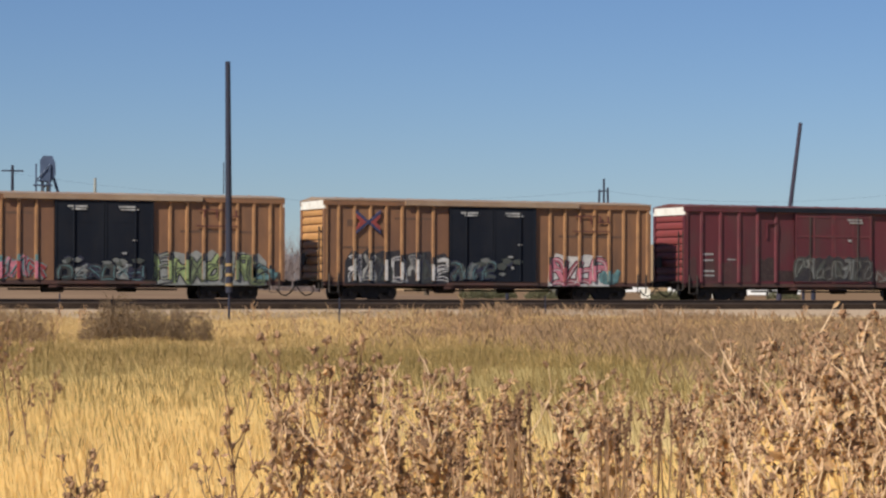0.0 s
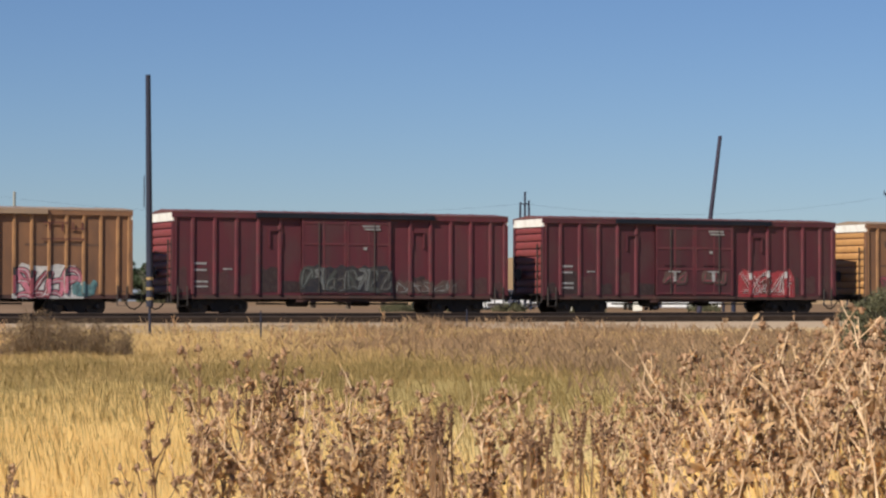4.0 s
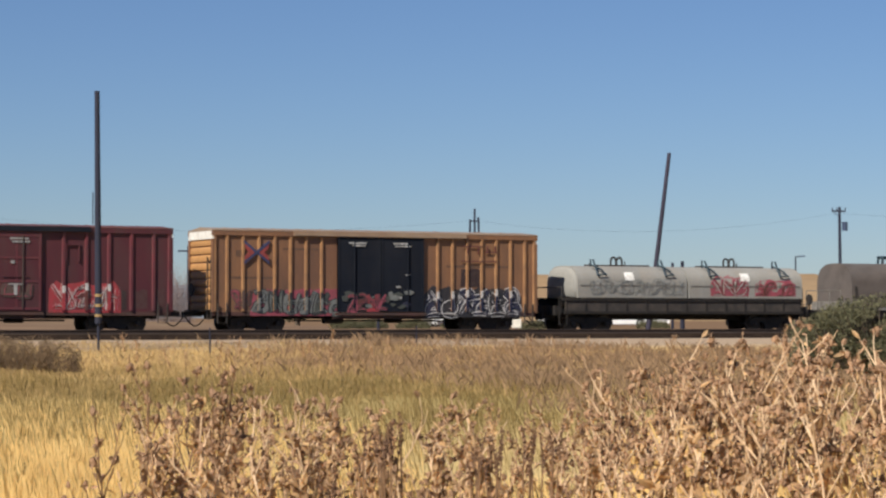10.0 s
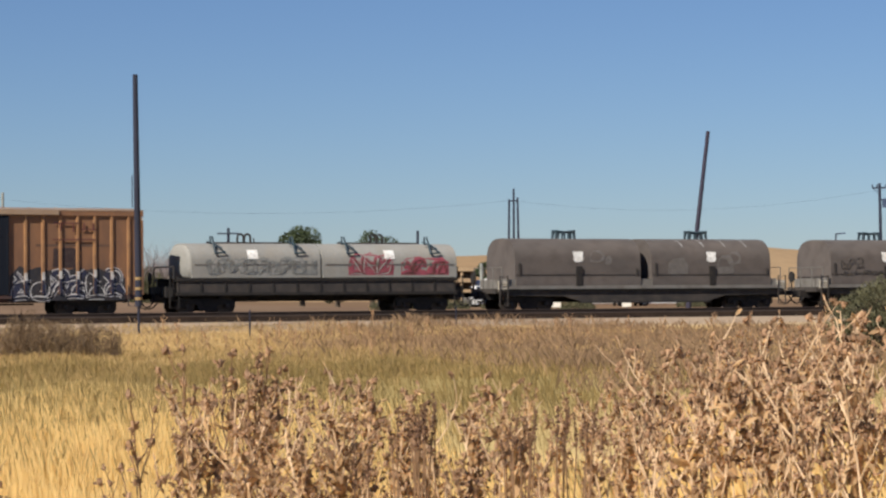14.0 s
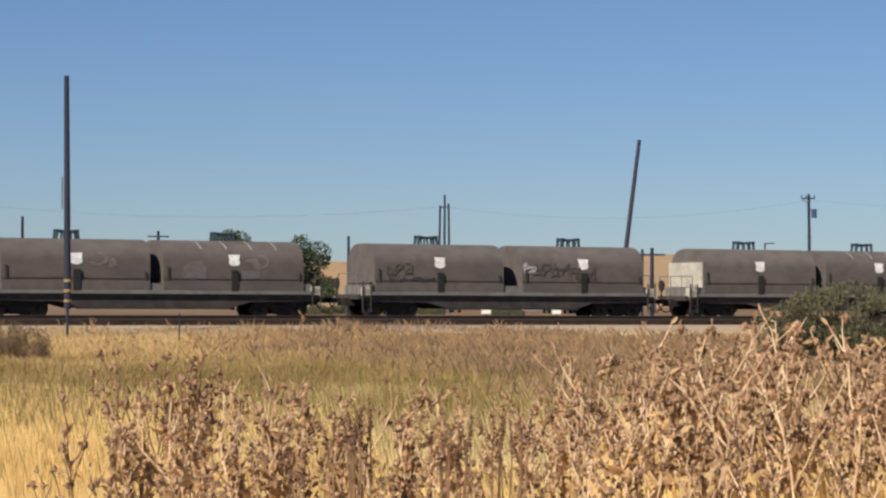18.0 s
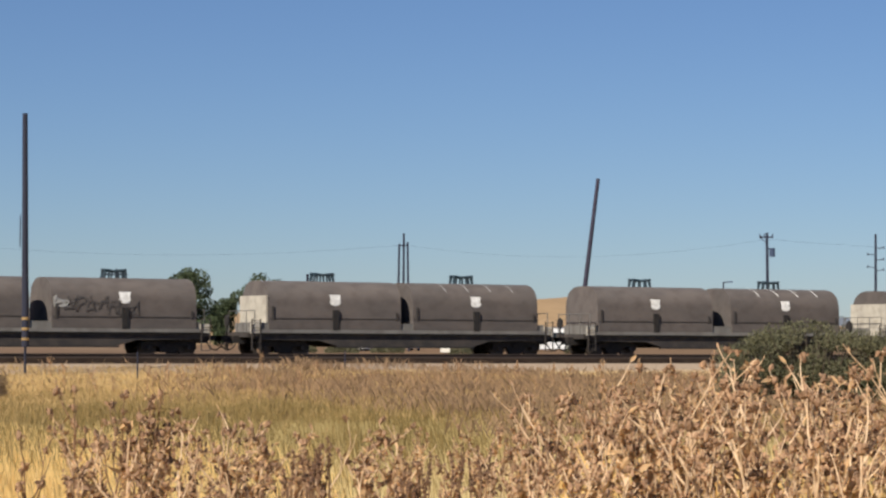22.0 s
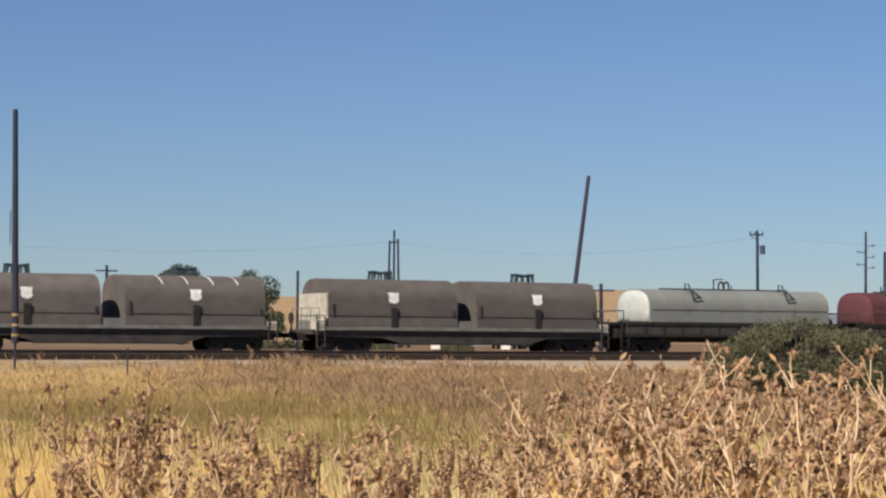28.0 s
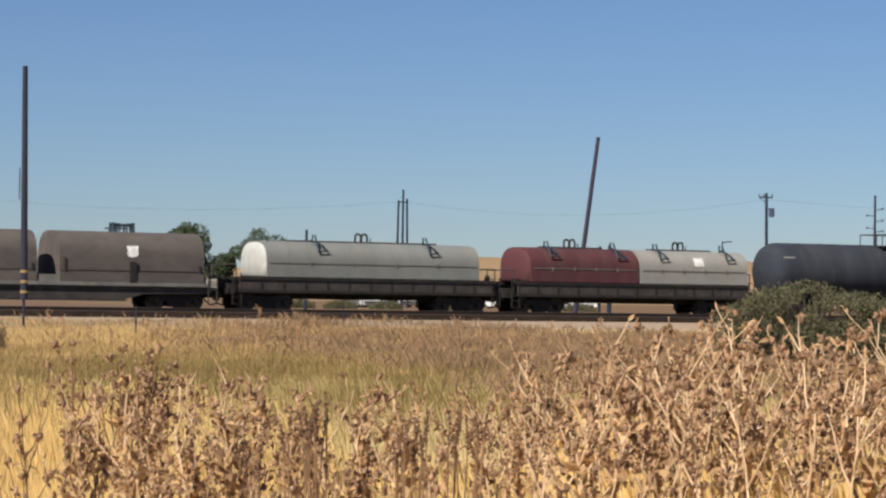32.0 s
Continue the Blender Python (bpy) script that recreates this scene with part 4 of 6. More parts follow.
P17 = 17.56
o1 = boxcar(34.57 - P17, M_ORANGE, "ochre yellow ribbed boxcar with black doors and green graffiti", True, True)
graffiti(o1, 2.4, 0.95, 3.1, 1.05, 4, ("pink", "red"), "black", 3, edge="teal")
graffiti(o1, 6.0, 0.95, 3.6, 0.65, 6, ("slate", "faded", "navy"), "black", 4, y=-0.05, edge="black", glint="teal")
graffiti(o1, 9.6, 0.76, 5.3, 1.35, 8, ("green", "faded", "green", "moss"), "black", 5, edge="black", glint="moss", fat=0.05, halo="faded")
graffiti(o1, 14.5, 1.0, 1.0, 0.7, 1, ("teal",), "black", 6)
o2 = boxcar(34.57, M_ORANGE, "ochre yellow ribbed boxcar with black doors and white graffiti", True, True)
graffiti(o2, 1.1, 0.85, 4.8, 1.35, 7, ("pale", "chalk", "slate"), "black", 7, edge="black", glint="navy", fat=0.05, halo="black")
graffiti(o2, 5.9, 0.95, 2.2, 0.9, 4, ("slate", "grey", "navy"), "black", 8, y=-0.05, edge="navy", glint="teal")
graffiti(o2, 10.8, 0.78, 2.8, 1.3, 4, ("pink", "rose", "pink"), "pale", 9, edge="black", glint="rose", fat=0.03, halo="pale")
graffiti(o2, 13.3, 0.9, 0.9, 0.6, 1, ("teal",), "teal", 10)
r1 = boxcar(52.1, M_RED, "dark red ribbed boxcar with faded grey graffiti", False)
graffiti(r1, 5.9, 1.05, 4.1, 1.1, 8, ("slate", "grey", "slate", "soot"), "grey", 11, y=-0.05, edge="soot", glint="soot", halo="black")
graffiti(r1, 10.4, 1.0, 2.9, 0.6, 5, ("brown",), "faded", 12, edge="brown")
r2 = boxcar(69.66, M_RED_DARK, "dark red ribbed boxcar with red and white graffiti", False)
graffiti(r2, 10.5, 0.9, 2.9, 1.2, 5, ("red", "red", "rust"), "pale", 13, edge="pale", glint="rust", fat=0.0, halo="red", bold=0.95)
graffiti(r2, 6.3, 1.5, 1.2, 0.6, 2, ("brown",), "rose", 14, y=-0.05, edge="brown")
graffiti(r2, 8.4, 1.5, 1.2, 0.6, 2, ("brown",), "rose", 15, y=-0.05, edge="brown")
o3 = boxcar(87.22, M_ORANGE, "ochre yellow ribbed boxcar with black doors and navy graffiti", True, True)
graffiti(o3, 0.9, 1.0, 0.9, 0.9, 2, ("rose", "brown"), "rust", 16, edge="brown")
graffiti(o3, 1.9, 0.78, 5.0, 1.1, 7, ("grey", "slate", "grey"), "black", 17, edge="black", glint="grey", halo="rose")
part("painted_over", slab(bmesh.new(), [(11.9, 2.08), (13.0, 2.05), (13.05, 2.8), (12.7, 2.9), (11.95, 2.86)], 0.068, 0.1), PAINTS["bay"], o3, "dull dark painted-over patch")
graffiti(o3, 6.3, 0.85, 1.9, 0.95, 4, ("rose", "rust", "red"), "black", 18, y=-0.05, edge="black", glint="rose")
graffiti(o3, 10.2, 0.72, 4.7, 1.3, 6, ("navy", "black", "navy"), "pale", 19, edge="pale", glint="black", fat=0.025, halo="black", bold=1.35)

WH, HW = "dirty white steel coil hood", M_HOODWHITE
w1 = coil_car(104.0, 14.1, [(1.15, 7.05, 1.6, 3.12, HW, WH), (7.15, 13.6, 1.6, 3.12, HW, WH)], "coil car with two dirty white hoods and pink graffiti", "pair", sill_pale=False)
for k, (gx, gz, gw, gh, n, fl, ln, ed) in enumerate(((1.9, 1.72, 2.2, 0.78, 4, "wash", "grey", "grey"), (4.2, 1.7, 2.6, 0.8, 5, "wash", "grey", "grey"),
                                                       (8.5, 1.66, 1.9, 0.95, 3, "rose", "chalk", "rose"), (11.0, 1.66, 2.1, 0.78, 4, "rose", "rust", "rose"))):
    graffiti(w1, gx, gz, gw, gh, n, (fl,), ln, 30 + k, y=0.047, edge=ed, bend=hood_curve, glint="rust" if fl == "rose" else None, halo="rose" if fl == "rose" else None)
for x in (3.95, 10.35):
    on_hood_by(part("placard", boxes((x - 0.24, x + 0.24, 0.03, 0.06, 2.44, 2.82)), M_WHITE, w1, "white square placard"), hood_curve)
BR = "weathered grey-brown steel coil hood"
for mid, gap, lab in ((127.32, 7.09, "coil car with two grey-brown hoods"), (144.55, 7.47, "coil car with two grey-brown hoods, graffiti scrawl"),
                      (161.72, 7.11, "coil car with two dark brown hoods"), (178.85, 7.59, "coil car with two brown hoods and pale bands"),
                      (195.98, 7.5, "coil car with two brown hoods")):
    s0 = mid - 7.9
    hs = [(7.9 + k * gap / 2 - 3.25, 7.9 + k * gap / 2 + 3.25, 1.5, 3.4, M_HOOD, BR, {127.32: 1, 161.72: 1, 178.85: 2}.get(mid, 0) if k > 0 else 0) for k in (-1, 1)]
    cc = coil_car(s0, 15.8, hs, lab, "brown")
    if mid == 144.55:
        bend = lambda z: hood_curve(z, 1.5, 3.4)
        for k, (gx, gz, gw, gh, n, fl, ln) in enumerate(((1.5, 1.95, 1.3, 0.55, 3, "umber", "soot"), (1.6, 1.6, 2.3, 0.32, 4, "umber", "soot"),
                                                           (9.0, 1.9, 1.9, 0.75, 4, "umber", "soot"), (10.9, 1.75, 1.4, 0.7, 3, "umber", "soot"), (8.45, 2.1, 0.7, 0.5, 1, "chalk", "pale"))):
            graffiti(cc, gx, gz, gw, gh, n, (fl,), ln, 60 + k, y=0.047, edge=fl, bend=bend, fat=0.0, bold=0.75)
    if mid == 127.32:
        for px, pz, pw, ph in ((4.95, 2.3, 0.75, 0.55), (5.75, 2.2, 0.35, 0.4), (9.05, 1.7, 1.1, 0.8), (11.75, 1.75, 0.9, 0.9), (12.35, 2.2, 0.7, 0.6)):
            bm = slab(bmesh.new(), [(px, pz), (px + pw * 0.5, pz - 0.04), (px + pw, pz + 0.05), (px + pw * 1.02, pz + ph * 0.6), (px + pw * 0.8, pz + ph), (px + pw * 0.3, pz + ph * 0.94), (px + 0.05, pz + ph * 0.7)], 0.043, 0.07)
            on_hood_by(part("faded_patch", bm, PAINTS["ghost"], cc, "pale faded patch on the hood"), lambda z: hood_curve(z, 1.5, 3.4))
    if mid in (161.72, 195.98):
        part("end_shield", boxes((hs[0][0] - 0.12, hs[0][0] - 0.03, 0.05, 3.0, 1.5, 2.72)), M_SHIELD, cc, "pale grey end shield")
        part("end_step", boxes((hs[0][0] - 0.5, hs[0][0] - 0.1, 0.3, 0.9, 1.1, 1.5)), M_SHIELD, cc, "pale grey step box")
w2 = coil_car(204.15, 13.7, [(1.8, 12.4, 1.56, 3.18, M_HOODGREY, "pale grey steel coil hood")], "coil car with one long pale grey hood", "single", sill_pale=False)
rw = coil_car(218.1, 14.0, [(1.2, 7.1, 1.56, 3.2, M_HOODRED, "faded red steel coil hood"), (7.2, 13.4, 1.56, 3.2, HW, WH)], "coil car with one red and one white hood", "pair", sill_pale=False)
on_hood_by(part("placard", boxes((10.3, 10.85, 0.03, 0.06, 2.45, 2.85)), M_WHITE, rw, "white square placard"), lambda z: hood_curve(z, 1.56, 3.2))
tank_car(233.25)


# ---- poles, towers and buildings ----
def place(bearing, reach, z, label, category, name, group=""):
    x, y = at_bearing(bearing, reach)
    t = thing(name, x, y, z, label, category, group)
    t.rotation_euler = (0, 0, -radians(bearing))
    return t


pole_a = place(17.6, 90.0, 0.1, "tall dark bare mast with yellow bands by the gravel", "pole", "mast")
part("shaft", rods(((0.06, 0, 1.25), (-0.04, 0, 10.02), 0.135, 0.095, 12)), M_POLE, pole_a)
part("stub", rods(((0.06, 0, -0.2), (0.06, 0, 1.3), 0.05, 0.05)), M_POLE, pole_a, "slim lower stub")
for z in (1.5, 1.88, 2.26):
    part("marker_band", rods(((0.06, 0, z), (0.06, 0, z + 0.1), 0.145, 0.145, 14)), M_YELLOW, pole_a, "yellow marker band")
part("guide_wire", rods(((-0.17, 0.05, 5.0), (-0.17, 0.05, 6.2), 0.02)), M_POLE, pole_a)

pole_b = place(31.39, 134.0, 0.72, "leaning bare brown timber pole behind the tracks", "pole", "timber_pole")
part("shaft", rods(((-1.22, 0, 0), (0, 0, 10.17), 0.15, 0.105, 12)), M_POLEBROWN, pole_b)

pole_c = place(35.44, 190.0, 0.8, "utility pole with a short crossarm and transformer", "utility pole", "utility_pole")
part("shaft", rods(((0.1, 0, 0), (0, 0, 9.6), 0.16, 0.11, 10)), M_POLE, pole_c)
part("crossarm", boxes((-0.6, 0.5, -0.06, 0.06, 9.2, 9.32)), M_POLE, pole_c)
part("brace", rods(((-0.5, 0, 9.2), (0, 0, 8.8), 0.03)), M_POLE, pole_c)
for x in (-0.55, -0.2, 0.45):
    part("insulator", rods(((x, 0, 9.3), (x, 0, 9.55), 0.05, 0.03)), M_POLE, pole_c)
part("transformer", rods(((0.42, 0, 7.7), (0.42, 0, 8.4), 0.22, 0.22, 14)), M_DARKZINC, pole_c, "grey transformer can")
part("bracket", boxes((0.1, 0.42, -0.05, 0.05, 8.3, 8.38)), M_POLE, pole_c)

tri = place(26.68, 200.0, 0.8, "group of three dark poles tied at the top", "utility pole", "pole_group")
for x0, x1, z1 in ((-0.5, -0.36, 9.1), (0.0, 0.02, 10.0), (0.5, 0.34, 9.25)):
    part("shaft", rods(((x0, 0, 0), (x1, 0, z1), 0.12, 0.09, 10)), M_POLE, tri)
part("tie_bar", boxes((-0.42, 0.42, -0.05, 0.05, 8.9, 9.0)), M_POLE, tri)

pole_e = place(38.01, 230.0, 0.8, "tall power pole with staggered side arms", "utility pole", "power_pole")
part("shaft", rods(((0, 0, 0), (0, 0, 11.3), 0.16, 0.1, 10)), M_POLE, pole_e)
for z, d in ((10.0, 1), (8.9, 1), (7.9, 1), (9.4, -1), (8.2, -1)):
    part("side_arm", rods(((0, 0, z - 0.1), (0.75 * d, 0, z), 0.035), ((0.75 * d, 0, z - 0.12), (0.75 * d, 0, z + 0.12), 0.055)), M_POLE, pole_e)
p = place(38.46, 230.0, 0.8, "dark power pole beside a taller one", "utility pole", "power_pole")
part("shaft", rods(((0, 0, 0), (0, 0, 9.4), 0.2, 0.13, 10)), M_POLE, p)
p = place(38.66, 225.0, 0.8, "power pole with a transformer can", "utility pole", "power_pole")
part("shaft", rods(((0, 0, 0), (0, 0, 8.4), 0.2, 0.14, 10)), M_POLE, p)
part("transformer", rods(((0.3, 0, 4.9), (0.3, 0, 5.6), 0.2, 0.2, 12)), M_DARKZINC, p, "grey transformer can")
p = place(34.4, 200.0, 0.8, "thin street lamp with a short side arm", "street lamp", "street_lamp")
part("shaft", rods(((0, 0, 0), (0, 0, 5.95), 0.08, 0.06, 8)), M_POLE, p)
part("arm", rods(((0, 0, 5.9), (0.75, 0, 5.97), 0.05)), M_POLE, p)
part("lamp_head", boxes((0.35, 0.8, -0.1, 0.1, 5.9, 6.0)), M_DARKZINC, p)
p = place(24.36, 130.0, 0.75, "thin dark post behind the tracks", "post", "thin_post")
part("shaft", rods(((0, 0, 0), (0, 0, 4.55), 0.085, 0.07, 8)), M_POLE, p)
for b, e, arms in ((12.47, 2.86, 1), (14.42, 2.58, 0), (16.56, 2.04, 0), (19.78, 1.72, 1), (31.7, 1.36, 2)):
    d = 210.0 if arms < 2 else 170.0
    z = EYE + d * math.tan(radians(e)) - 0.8
    p = place(b, d, 0.8, "distant timber utility pole" + (" with a crossarm" if arms else ""), "utility pole", "utility_pole", "distant utility poles")
    part("shaft", rods(((0, 0, 0), (0, 0, z), 0.17, 0.12, 8)), M_ZINC if b == 14.42 else M_POLE, p)
    if arms:
        part("crossarm", boxes((-0.95, 0.95, -0.06, 0.06, z - 0.55, z - 0.42)), M_POLE, p)
    if arms == 2:
        part("shaft", rods(((-0.7, 0, 0), (-0.7, 0, z - 0.1), 0.1, 0.1, 8)), M_POLE, p)


def wire(a, b, sag, r=0.005):
    bm = bmesh.new()
    a, b = Vector(a), Vector(b)
    rings = []
    for i in range(13):
        p = a.lerp(b, i / 12) - Vector((0, 0, sag * 4 * (i / 12) * (1 - i / 12)))
        rings.append([bm.verts.new(p + Vector((0, dy * r, dz * r))) for dy, dz in ((1, 0), (0, 1), (-1, 0), (0, -1))])
    for r0, r1 in zip(rings, rings[1:]):
        for k in range(4):
            bm.faces.new((r0[k], r0[(k + 1) % 4], r1[(k + 1) % 4], r1[k]))
    tagged(link_mesh("power_line", bm, M_POLE), "thin dark overhead power line between poles", "cable", "power lines")


def spot(b, d, z):
    return (*at_bearing(b, d), z)


wire(spot(12.47, 210, 11.4), spot(26.68, 200, 9.8), 1.6)
wire(spot(26.68, 200, 9.8), spot(35.44, 190, 9.9), 1.2)
wire(spot(35.44, 190, 9.9), spot(48, 200, 10.2), 1.0)


def grain_bin(b, d, r, eave, peak):
    t = place(b, d, 0.8, "round ridged zinc grain bin with a cone roof", "grain bin", "grain_bin")
    bm = bmesh.new()
    n, k = 32, 26
    prof = []
    for i in range(k):
        z = eave * i / k
        prof += [(r, z), (r + 0.025, z + eave / k * 0.5)]
    prof += [(r, eave), (r + 0.08, eave + 0.02), (0.35, peak - 0.15), (0.3, peak)]
    rings = [[bm.verts.new((q * math.cos(2 * math.pi * i / n), q * math.sin(2 * math.pi * i / n), z)) for i in range(n)] for q, z in prof]
    for a, c in zip(rings, rings[1:]):
        for i in range(n):
            bm.faces.new((a[i], a[(i + 1) % n], c[(i + 1) % n], c[i]))
    bm.faces.new(rings[-1])
    part("shell", bm, M_ZINC, t)
    part("cap", rods(((0, 0, peak), (0, 0, peak + 0.25), 0.2)), M_DARKZINC, t)
    part("ladder", boxes((r + 0.05, r + 0.09, -0.25, -0.2, 0, eave), (r + 0.05, r + 0.09, 0.2, 0.25, 0, eave), *[(r + 0.05, r + 0.08, -0.2, 0.2, 0.3 * i, 0.3 * i + 0.03) for i in range(1, int(eave / 0.3))]), M_DARKZINC, t)


for b, eave in ((13.4, 4.3), (14.72, 4.3), (15.86, 3.5)):
    grain_bin(b, 190.0, 2.05, eave, eave + 1.3)


def leg_tower(b, d):
    t = place(b, d, 0.8, "steel grain elevator leg with a dark head house", "grain elevator", "grain_elevator")
    fr = bmesh.new()
    for x in (-0.75, 0.35):
        for y in (-0.6, 0.6):
            rod(fr, (x, y, 0), (x, y, 10.4), 0.06, n=6)
    for i in range(8):
        z = i * 1.3
        for y in (-0.6, 0.6):
            rod(fr, (-0.75, y, z), (0.35, y, z + 1.3), 0.04, n=6)
            rod(fr, (-0.75, y, z), (0.35, y, z), 0.04, n=6)
        for x in (-0.75, 0.35):
            rod(fr, (x, -0.6, z), (x, 0.6, z + 1.3), 0.04, n=6)
    part("lattice", fr, M_DARKZINC, t)
    part("trunk", boxes((-0.35, -0.1, -0.2, 0.2, 0, 10.2), (0.05, 0.3, -0.2, 0.2, 0, 10.2)), M_ZINC, t)
    part("head", slab(bmesh.new(), [(-0.45, 9.0), (-0.45, 10.7), (-0.2, 11.05), (0.5, 11.05), (0.75, 10.5), (0.78, 9.6), (0.45, 9.0)], -0.5, 0.5), M_DARKZINC, t, "dark blue steel head house")
    part("platform", boxes((-0.95, 0.55, -0.75, 0.75, 8.7, 8.78)), M_DARKZINC, t)
    part("downspout", rods(((0.6, 0, 9.4), (1.6, 0.3, 6.2), 0.12)), M_DARKZINC, t)


leg_tower(13.25, 190.0)


def shed(b, d, w, depth, h, mat, label, doors=0):
    t = place(b, d, 0.8, label, "building", "metal_shed")
    bm = bmesh.new()
    part("wall", boxes((-w / 2, w / 2, 0, depth, 0, h)), mat, t)
    slab(bm, [(-w / 2 - 0.2, h), (0, h + 0.14 * w / 2), (w / 2 + 0.2, h)], -0.2, depth + 0.2)
    part("roof", bm, M_TANWALL, t, "low tan metal roof")
    for i in range(doors):
        x = -w / 2 + w * (i + 0.5) / doors
        part("door", boxes((x - 1.3, x + 1.3, -0.06, 0.02, 0, h * 0.42)), M_VEHICLE, t, "white roll-up door")
        part("frame", boxes((x - 1.4, x - 1.3, -0.08, 0.02, 0, h * 0.43), (x + 1.3, x + 1.4, -0.08, 0.02, 0, h * 0.43), (x - 1.4, x + 1.4, -0.08, 0.02, h * 0.42, h * 0.45)), M_FRAME, t)


shed(30.1, 330.0, 15.0, 9.0, 3.0, M_VEHICLE, "low white metal shed with roll-up doors and tan roof", 4)


def tiered_building(b, d):
    t = place(b, d, 0.8, "tan three-tier loading structure with open bays", "building", "loading_structure")
    for i in range(3):
        z = 1.2 + i * 0.95
        part("tier", boxes((-1.35, 1.35 - 0.2 * i, 0, 3.0, z, z + 0.32)), M_TANWALL, t, "tan tier beam")
        for x in (-1.2, -0.2, 0.8):
            part("column", boxes((x, x + 0.22, 0.1, 0.35, z - 0.64, z)), M_TANWALL, t)
        part("back_wall", boxes((-1.3, 1.1, 2.6, 2.9, z - 0.63, z)), M_DIRT, t)
    part("base", boxes((-0.1, 1.2, -0.4, 1.0, 0.0, 0.9)), M_SILL, t, "grey base block")


def white_tank(b, d, r, h):
    t = place(b, d, 0.8, "small upright white storage tank", "tank", "storage_tank", "white storage tanks beyond the tracks")
    part("shell", rods(((0, 0, 0.5), (0, 0, h), r, r, 18)), M_VEHICLE, t)
    part("lid", rods(((0, 0, h), (0, 0, h + 0.25), r, r * 0.3, 18)), M_VEHICLE, t)
    for a in (0.5, 2.6, 4.7):
        part("leg", rods(((r * 0.8 * math.cos(a), r * 0.8 * math.sin(a), 0), (r * 0.8 * math.cos(a), r * 0.8 * math.sin(a), 0.55), 0.06, 0.06, 6)), M_FRAME, t)


BG = 27.96
tiered_building(BG - 2.52, 205.0)
for db, r, h in ((-2.16, 0.42, 2.1), (-1.96, 0.34, 2.2), (-1.84, 0.34, 2.1)):
    white_tank(BG + db, 208.0, r, h)
rods_up = rods(((-0.3, 0, 0), (-0.3, 0, 3.9), 0.16, 0.16, 10), ((0.35, 0, 0), (0.35, 0, 4.0), 0.16, 0.16, 10))
p = place(BG - 1.99, 214.0, 0.8, "pair of pale upright steel pipes", "pipe", "standpipes")
part("pipe", rods_up, M_ZINC, p)


def vehicle(b, d, turn, label):
    t = place(b, d, 0.8, label, "vehicle", "parked_van", "vehicles parked beyond the tracks")
    t.rotation_euler = (0, 0, radians(turn))
    bm = bmesh.new()
    slab(bm, [(-2.3, 0.2), (-2.3, 0.95), (-2.2, 1.0), (-1.3, 1.08), (-0.7, 1.75), (2.2, 1.78), (2.3, 1.7), (2.3, 0.2)], -0.92, 0.92)
    bmesh.ops.bevel(bm, geom=list(bm.edges), offset=0.06, segments=2, affect="EDGES")
    part("body", bm, M_VEHICLE, t)
    for y0, y1 in ((-0.935, -0.91), (0.91, 0.935)):
        for pts in ([(-1.05, 1.12), (-0.62, 1.62), (0.1, 1.64), (0.1, 1.12)], [(0.2, 1.12), (0.2, 1.64), (1.2, 1.64), (1.2, 1.12)], [(1.3, 1.12), (1.3, 1.64), (2.1, 1.62), (2.1, 1.12)]):
            part("window", slab(bmesh.new(), pts, y0, y1), M_GLASS, t, "dark window")
    bm = bmesh.new()
    v = [bm.verts.new(c) for c in ((-1.27, -0.78, 1.12), (-1.27, 0.78, 1.12), (-0.74, 0.74, 1.71), (-0.74, -0.74, 1.71), (-1.22, -0.78, 1.1), (-1.22, 0.78, 1.1), (-0.7, 0.74, 1.69), (-0.7, -0.74, 1.69))]
    for f in ((0, 1, 2, 3), (7, 6, 5, 4), (0, 3, 7, 4), (1, 5, 6, 2), (0, 4, 5, 1), (3, 2, 6, 7)):
        bm.faces.new([v[i] for i in f])
    part("windscreen", bm, M_GLASS, t)
    for x in (-1.45, 1.5):
        for y in (-0.86, 0.86):
            w = part("wheel", rods(((x, y - 0.1, 0.34), (x, y + 0.1, 0.34), 0.34, 0.34, 18)), M_RUBBER, t)
            part("rim", rods(((x, y - 0.11, 0.34), (x, y + 0.11, 0.34), 0.2, 0.2, 14)), M_ZINC, w)
    for x in (-2.38, 2.28):
        part("bumper", boxes((x, x + 0.1, -0.88, 0.88, 0.36, 0.56)), M_FRAME, t)
    for y in (-0.7, 0.7):
        part("headlight", boxes((-2.34, -2.28, y - 0.16, y + 0.16, 0.7, 0.85)), M_GLASS, t)


for b, d, turn, lab in ((BG - 2.0, 198, 70, "white van parked on dirt beyond the tracks"), (25.95, 215, 20, "white van parked on dirt beyond the tracks"),
                        (26.75, 220, 75, "white van parked on dirt beyond the tracks"), (27.35, 330, -27, "white van parked side-on far beyond the tracks"), (28.87, 205, -28, "white van parked side-on beyond the tracks"),
                        (30.25, 200, -31, "white van parked on dirt beyond the tracks")):
    vehicle(b, d, turn, lab)


